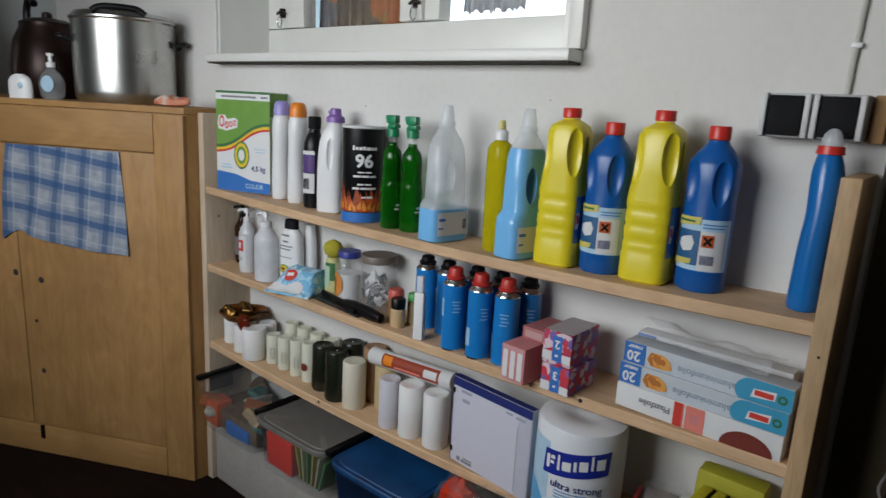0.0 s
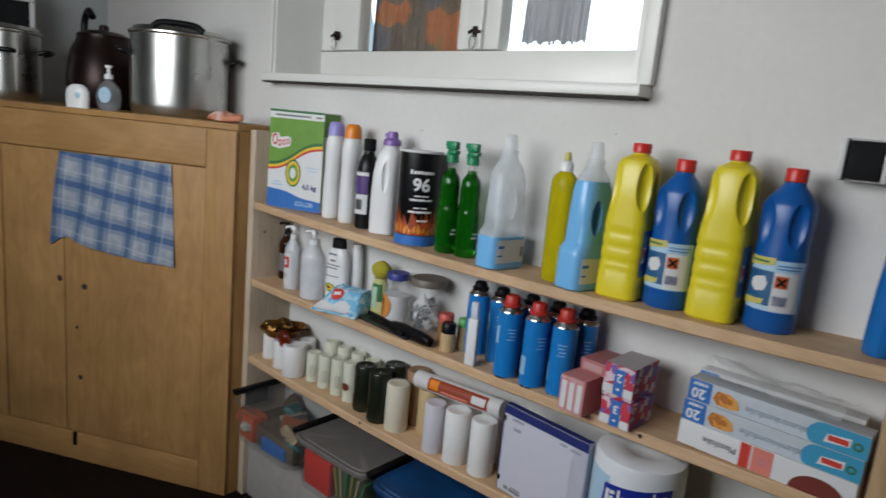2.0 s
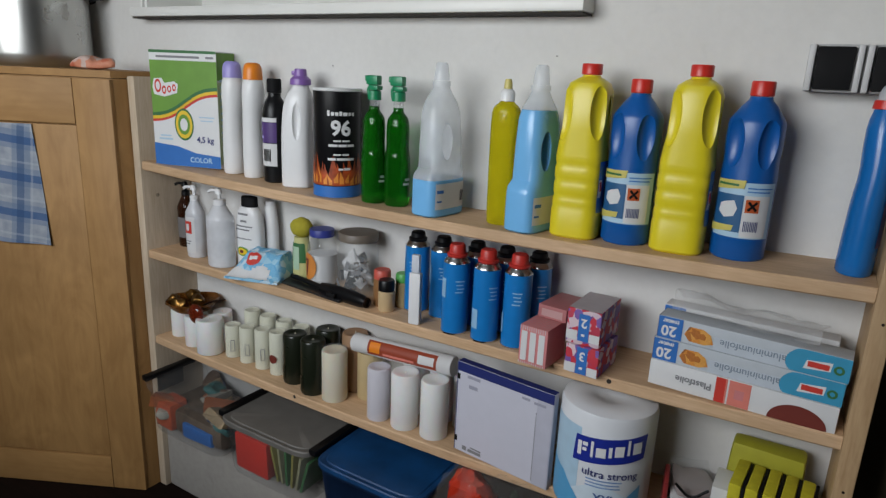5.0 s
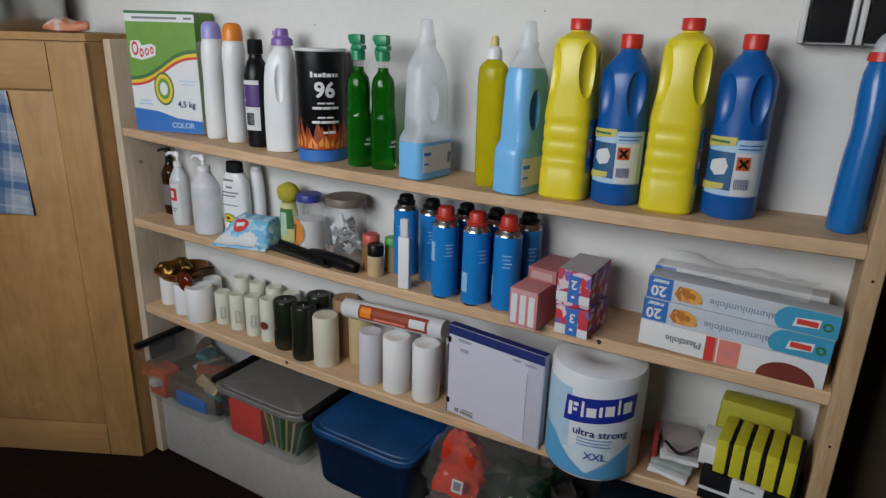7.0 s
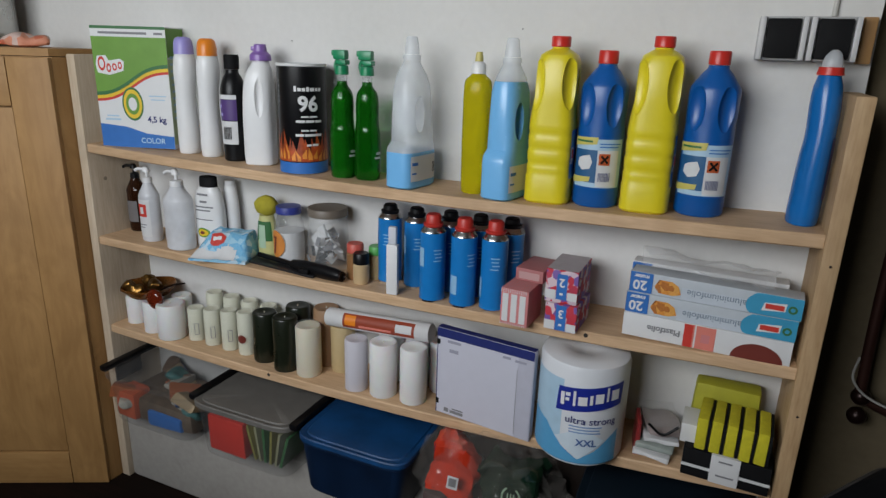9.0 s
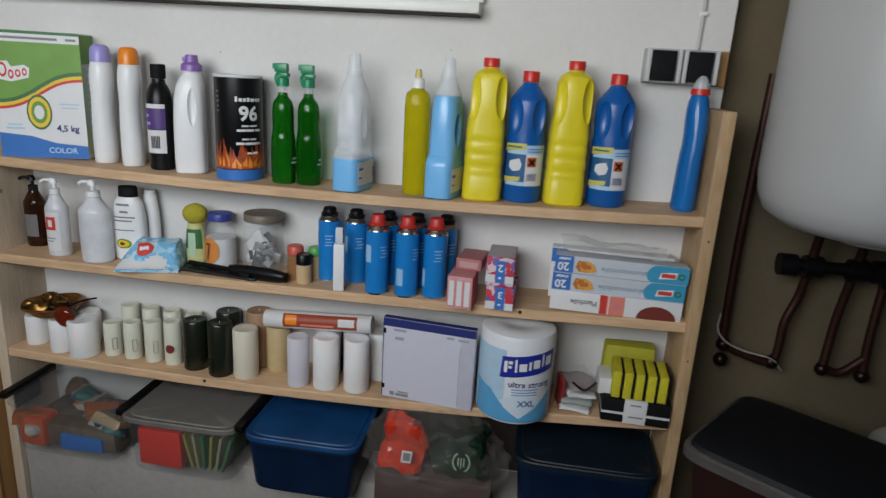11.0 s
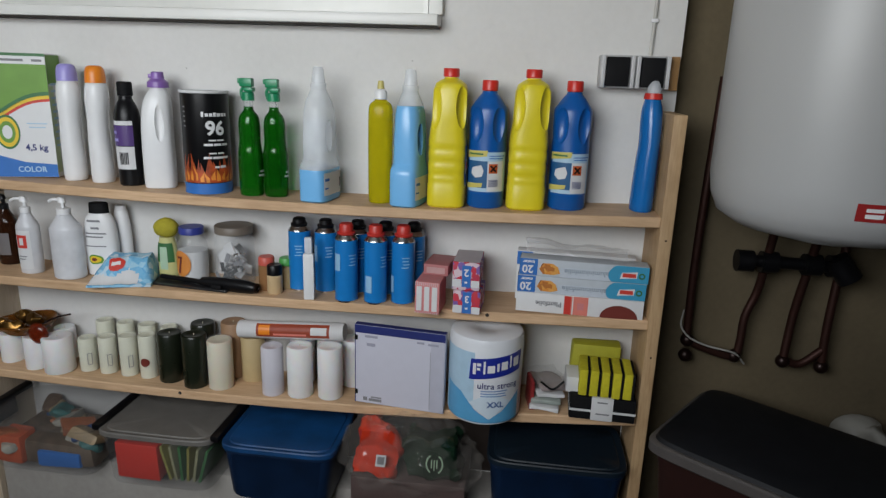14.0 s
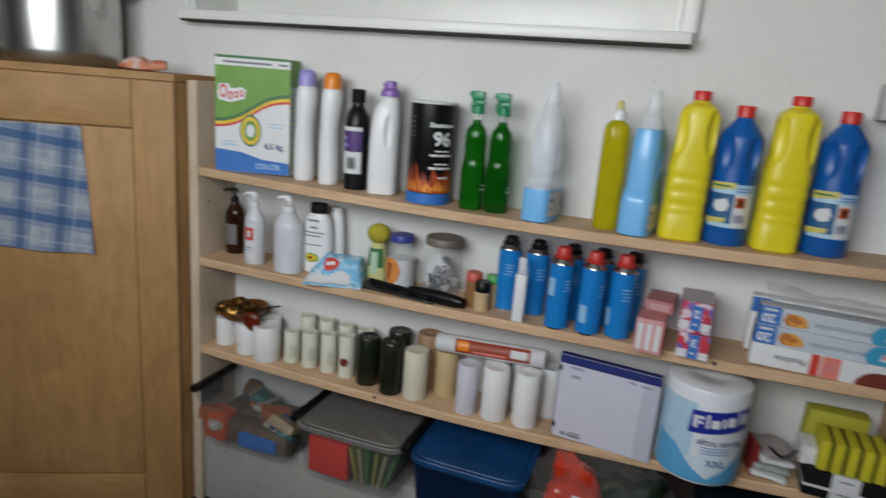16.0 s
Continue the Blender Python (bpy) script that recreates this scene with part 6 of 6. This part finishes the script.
part("brand_mark", b.wrap([(x, y + x * 0.08) for x, y in v], f, 8, 0.160, 0.0036), CARD, kr)
part("slogan_print", b.wrap(*glyphs("ultra strong", 0.023, 0.0002), 24, 0.113, 0.0022), NAVY, kr)
part("small_print", b.wrap(*bars([(-0.038, 0.03, 0.004, 0.007), (-0.038, 0.026, -0.003, 0.0), (-0.038, 0.028, -0.010, -0.007)]), 20, 0.094, 0.0022), plain("mid_blue_print", (0.20, 0.32, 0.55), 0.5), kr)
part("blue_wave", b.wrap([(-0.12, -0.048), (0.10, -0.048), (0.10, 0.03), (0.075, 0.012), (0.045, -0.016), (0.01, -0.036), (-0.025, -0.012), (-0.065, 0.03), (-0.12, 0.045)], [(0, 1, 5), (1, 4, 5), (1, 3, 4), (1, 2, 3), (0, 5, 6), (0, 6, 7), (0, 7, 8)], 4, 0.058, 0.0012), plain("wave_blue_print", (0.10, 0.36, 0.62), 0.4), kr)
part("diamond", b.wrap([(0.0, -0.040), (0.055, 0.005), (0.0, 0.035), (-0.055, 0.002)], [(0, 1, 2, 3)], 12, 0.062, 0.002), plain("pale_film_print", (0.62, 0.72, 0.80), 0.4), kr)
part("size_print", b.wrap(*glyphs("XXL", 0.022, 0.0006), 20, 0.062, 0.0034), plain("denim_print", (0.06, 0.13, 0.32), 0.5), kr)

# things at the end of the lower shelf
sp = thing("bag_bundle", "folded plastic bags in a loose pile", "bags", on(3, 1.625, -0.09), 10)
for i in range(5):
    bm = box(-0.038, 0.038, -0.05, 0.05, 0, 0.010, 0.003)
    bmesh.ops.subdivide_edges(bm, edges=bm.edges[:], cuts=2, use_grid_fill=True)
    part("folded_bag", crumple(bm, 0.007, 32, 3 + i), (OFFWHITE, plain("grey_green_film", (0.34, 0.38, 0.35), 0.4, vary=0.3), OFFWHITE, plain("grey_pink_film", (0.36, 0.30, 0.29), 0.4, vary=0.3), FILM)[i], sp, m=pose(0.004 * i - 0.008, 0.006 * i, 0.006 + 0.016 * i, 0, 4, 8 * i - 14))
part("red_wrapper", crumple(box(-0.052, -0.040, -0.03, 0.04, 0.0, 0.075, 0.003), 0.006, 40, 2), plain("dull_red_film", (0.34, 0.04, 0.04), 0.3, vary=0.4), sp, "dull red wrapper")
part("black_strap", tube(spline([(-0.03, -0.045, 0.088), (0.0, -0.052, 0.070), (0.03, -0.050, 0.092)]), 0.003, 6), BLACK, sp)
bb = thing("gift_box", "black box with a white paper sleeve", "box", on(3, 1.762, -0.122), -2)
part("box", box(-0.082, 0.082, -0.050, 0.050, 0.0, 0.062, 0.002), BLACKMATT, bb)
part("white_band", box(-0.0825, 0.0825, -0.0515, 0.0515, 0.022, 0.028), OFFWHITE, bb)
part("sleeve", box(-0.028, 0.026, -0.054, 0.052, 0.001, 0.0635, 0.001), OFFWHITE, bb, "white paper sleeve")
for r in ((-0.016, 0.018, -0.014, -0.010), (-0.014, 0.012, 0.018, 0.022)):
    part("sleeve_print", flat(*rect(*r), pose(0, -0.0547, 0.032, 90)), GREYTXT, bb)
solo("white_carton", box(-0.022, 0.035, -0.045, 0.03, 0, 0.042, 0.001), OFFWHITE, "small white card box under the sponges", "box", pose(1.690, -0.100, top(3, 1.7) + 0.0645))
wrapz = top(3, 1.76) + 0.0645
pack = thing("sponge_pack", "pack of yellow and black scouring sponges in film", "sponges", (1.757, -0.122, wrapz), -3)
for i in range(5):
    x = -0.058 + 0.0275 * i
    s = part("sponge", crumple(box(x, x + 0.0205, -0.052, 0.045, 0.002, 0.072, 0.003), 0.0015, 60, i), SPONGE, pack)
    part("scourer", box(x + 0.021, x + 0.0265, -0.051, 0.044, 0.003, 0.070, 0.001), BLACKMATT, s, "black scouring layer")
back = thing("sponge_pack", "yellow sponges in film lying behind the pack", "sponges", (1.752, -0.035, wrapz), 0)
part("sponge", crumple(box(-0.07, 0.06, -0.03, 0.025, 0.0, 0.095, 0.01), 0.004, 30), plain("olive_sponge", (0.42, 0.40, 0.03), 0.6, vary=0.2), back)

# ---- storage boxes under the shelf ----
def tub(x0, x1, y0, z0, z1, mat, lidmat, label, clips=True, name="storage_box"):
    cx, w, d = (x0 + x1) / 2, (x1 - x0) / 2, (WALL - 0.005 - y0) / 2
    t = thing(name, label, "storage box", (cx, y0 + d, z0), 0, "storage boxes")
    h = z1 - z0
    outer = Body([(0, w * 0.86, d * 0.86, 0, 0, 7), (0.008, w * 0.88, d * 0.88, 0, 0, 7), (h - 0.03, w * 0.955, d * 0.955, 0, 0, 7), (h - 0.026, w * 0.98, d * 0.98, 0, 0, 7), (h - 0.018, w * 0.98, d * 0.98, 0, 0, 7)])
    bm = outer.bm(56)
    bmesh.ops.delete(bm, geom=[max(bm.faces, key=lambda f: f.calc_center_median().z)], context="FACES_ONLY")
    bmesh.ops.solidify(bm, geom=bm.faces[:], thickness=0.002)
    part("tub", bm, mat, t)
    part("lid", Body([(h - 0.0175, w, d, 0, 0, 7), (h - 0.006, w, d, 0, 0, 7), (h - 0.003, w * 0.985, d * 0.98, 0, 0, 7), (h - 0.006, w * 0.9, d * 0.88, 0, 0, 7), (h - 0.003, w * 0.88, d * 0.86, 0, 0, 7), (h - 0.0025, w * 0.2, d * 0.2, 0, 0, 7)]).bm(56), lidmat, t, "clip-on lid")
    if clips:
        for s in (-1, 1):
            part("clip", box(s * w - 0.012, s * w + 0.012, -d * 0.85, d * 0.75, h - 0.012, h + 0.006, 0.004), BLACK, t, "black clip handle")
            part("clip_side", box(s * w - 0.004 + 0.006 * s, s * w + 0.004 + 0.006 * s, -d * 0.45, d * 0.3, h - 0.07, h - 0.013, 0.002), BLACK, t)
    return t, w, d, h


t, w, d, h = tub(0.022, 0.385, -0.235, 0.236, 0.402, CLEARBIN, CLEARBIN, "clear plastic storage box of mixed oddments with black clips")
part("filling", crumple(box(-w * 0.78, w * 0.80, -d * 0.72, d * 0.80, 0.012, h * 0.50, 0.02), 0.010, 20), plain("tangled_oddments", (0.17, 0.12, 0.08), 0.6, vary=0.7, scale=35, bumps=0.4), t, "tangled brown oddments")
random.seed(23)
ODD = [plain(n, c, 0.5, vary=0.4, scale=30) for n, c in (("odd_brown", (0.14, 0.09, 0.06)), ("odd_rust", (0.42, 0.13, 0.05)), ("odd_teal", (0.06, 0.20, 0.19)), ("odd_tan", (0.40, 0.29, 0.16)), ("odd_blue", (0.04, 0.09, 0.24)), ("odd_cream", (0.42, 0.40, 0.34)))]
for i in range(22):
    px, py = (-0.74 + 1.48 * ((i * 0.618) % 1)) * w, (-0.72 + 1.44 * ((i * 0.377 + 0.2) % 1)) * d
    pz = 0.052 + 0.060 * (i / 21)
    bm = crumple(box(-0.045, 0.045, -0.028, 0.028, -0.016, 0.016, 0.008), 0.012, 26, i) if i % 2 else crumple(blob(0, 0, 0, 0.042, 0.03, 0.022), 0.012, 30, i)
    part("oddment", bm, ODD[i % 6], t, m=pose(px, py, pz, random.uniform(-25, 25), random.uniform(-20, 20), random.uniform(0, 180)))
part("orange_item", crumple(box(-w * 0.80, -w * 0.35, -d * 0.84, -d * 0.3, 0.014, h * 0.62, 0.012), 0.008, 30), plain("orange_red_plastic", (0.60, 0.11, 0.04), 0.5, vary=0.35), t, "orange-red packet")
part("blue_item", crumple(box(-0.02, 0.115, -d * 0.8, -d * 0.3, 0.014, 0.06, 0.01), 0.010, 30), BLUEPRINT, t, "blue packet")
# grey of the lid lowered to carry the shade beneath the board
t, w, d, h = tub(0.392, 0.738, -0.245, 0.236, 0.408, CLEARBIN, plain("shaded_grey_lid_plastic", (0.17, 0.16, 0.145), 0.5, vary=0.35, scale=18), "clear plastic storage box with a dusty grey lid, toned down for shade")
part("red_packet", crumple(box(-w * 0.72, 0.0, -d * 0.8, -d * 0.3, 0.014, h * 0.72, 0.006), 0.004, 30), plain("red_paper", (0.66, 0.035, 0.02), 0.5), t, "red paper packet")
for i in range(6):
    part("booklet", box(-0.004, 0.004, -0.09, 0.05, 0.0, 0.105, 0.001), (plain("olive_card", (0.27, 0.25, 0.06), 0.6), plain("grey_green_card", (0.30, 0.30, 0.17), 0.6), DKGREEN)[i % 3], t, m=pose(0.025 + 0.017 * i, 0, 0.013, 0, -14 + 6 * i, 0))
part("oddment", box(-w * 0.7, w * 0.7, 0.05, d * 0.8, 0.014, h * 0.6, 0.01), CLUTTER_B, t)
tub(0.752, 1.075, -0.245, 0.236, 0.405, BLUEBIN, BLUELID, "blue plastic storage box with a blue lid, tub darkened for the shade", False)
bag = thing("plastic_sack", "open clear bag with red and dark green packages on a box", "bag", (1.27, -0.11, 0.236), 0)
part("under_box", box(-0.155, 0.155, -0.11, 0.10, 0.0, 0.10, 0.008), plain("dim_brown_card", (0.085, 0.055, 0.05), 0.7), bag, "dull brown box")
def parcel(x, y, z, w, d, h, seed):
    bm = box(x - w, x + w, y - d, y + d, z - h, z + h, 0.02, seg=2)
    bmesh.ops.subdivide_edges(bm, edges=[e for e in bm.edges if e.calc_length() > 0.02], cuts=5, use_grid_fill=True)
    return crumple(crumple(bm, 0.024, 14, seed), 0.010, 55, seed + 1)


part("red_package", parcel(-0.085, -0.07, 0.175, 0.055, 0.045, 0.065, 2), BAGRED, bag, "red film package")
part("package_label", flat(*rect(-0.013, 0.013, -0.017, 0.017), pose(-0.065, -0.140, 0.175, 88, 6, 8)), OFFWHITE, bag)
part("label_mark", flat(*bars([(-0.009, 0.009, -0.010, 0.012)]), pose(-0.065, -0.1408, 0.175, 88, 6, 8)), GREYTXT, bag)
part("green_package", parcel(0.065, -0.065, 0.165, 0.075, 0.048, 0.055, 7), BAGGREEN, bag, "dark green package")
PALEMARK = plain("pale_green_mark", (0.30, 0.40, 0.28), 0.5)
for k in (-1, 1):
    part("package_mark", flat(*band([(k * 0.021 * math.cos(radians(q)), 0.027 * math.sin(radians(q))) for q in range(-60, 61, 15)], 0.004), pose(0.075, -0.138, 0.18, 86)), PALEMARK, bag)
part("package_mark", flat(*bars([(-0.009, -0.006, -0.012, 0.012), (-0.002, 0.001, -0.018, 0.012), (0.005, 0.008, -0.012, 0.012)]), pose(0.075, -0.138, 0.18, 86)), PALEMARK, bag)
bm = crumple(crumple(blob(0, -0.045, 0.15, 0.185, 0.115, 0.115, u=64, v=40), 0.03, 12, 9), 0.014, 45, 3)
part("film", bm, SACKFILM, bag, "crumpled clear film")
# this lid's colour is lowered for the same shade
tub(1.475, 1.838, -0.225, 0.236, 0.43, BLUEBIN, plain("shaded_teal_lid", (0.004, 0.012, 0.022), 0.5, vary=0.3, scale=12), "blue storage box under the shelf, shade darkened into its colours", False)

# amber glass dish on the first candles
am = thing("amber_dish", "amber glass dish and brass trinkets lying on the candles", "dish", (0.095, -0.075, top(3, 0.1) + 0.1), 0)
part("dish", crumple(lathe([(0.0, 0.025), (0.004, 0.062), (0.026, 0.080), (0.031, 0.078), (0.009, 0.058), (0.006, 0.01)], 40), 0.006, 25), clear("amber_glass", (0.30, 0.11, 0.02), 0.08, 0.6, 1.4), am)
for i, (x, y) in enumerate(((-0.045, -0.03), (0.0, -0.045), (0.03, 0.0), (-0.02, 0.02))):
    part("trinket", crumple(blob(x, y, 0.024 + 0.004 * i, 0.024, 0.02, 0.018), 0.012, 45, i), BRASS, am, "tarnished brass trinket")
part("trinket", blob(0.072, -0.045, 0.010, 0.030, 0.016, 0.032), clear("red_brown_glass", (0.22, 0.03, 0.01), 0.06, 0.5, 1.4), am, "red-brown glass ball")
part("stalk", tube(spline([(0.05, 0.0, 0.02), (0.09, 0.01, 0.04), (0.13, 0.02, 0.05)]), 0.003, 6), DARKMETAL, am)

# marks on the wall
for x, z in ((0.60, 1.375), (1.22, 1.413)):
    solo("nail", tube([(x, WALL + 0.002, z), (x, WALL - 0.003, z)], 0.0016, 8), plain("dull_nail", (0.30, 0.29, 0.27), 0.6), "small dull nail head in the plaster", "nail")

# dark panel added behind the boxes as the shade under the lowest shelf
solo("shade_panel", box(0.76, 1.847, WALL - 0.004, WALL - 0.0005, 0.236, 0.478), plain("dark_shade_panel", (0.030, 0.019, 0.014), 0.8, vary=0.4, scale=9), "dark panel standing in for the shade behind the storage boxes", "board")
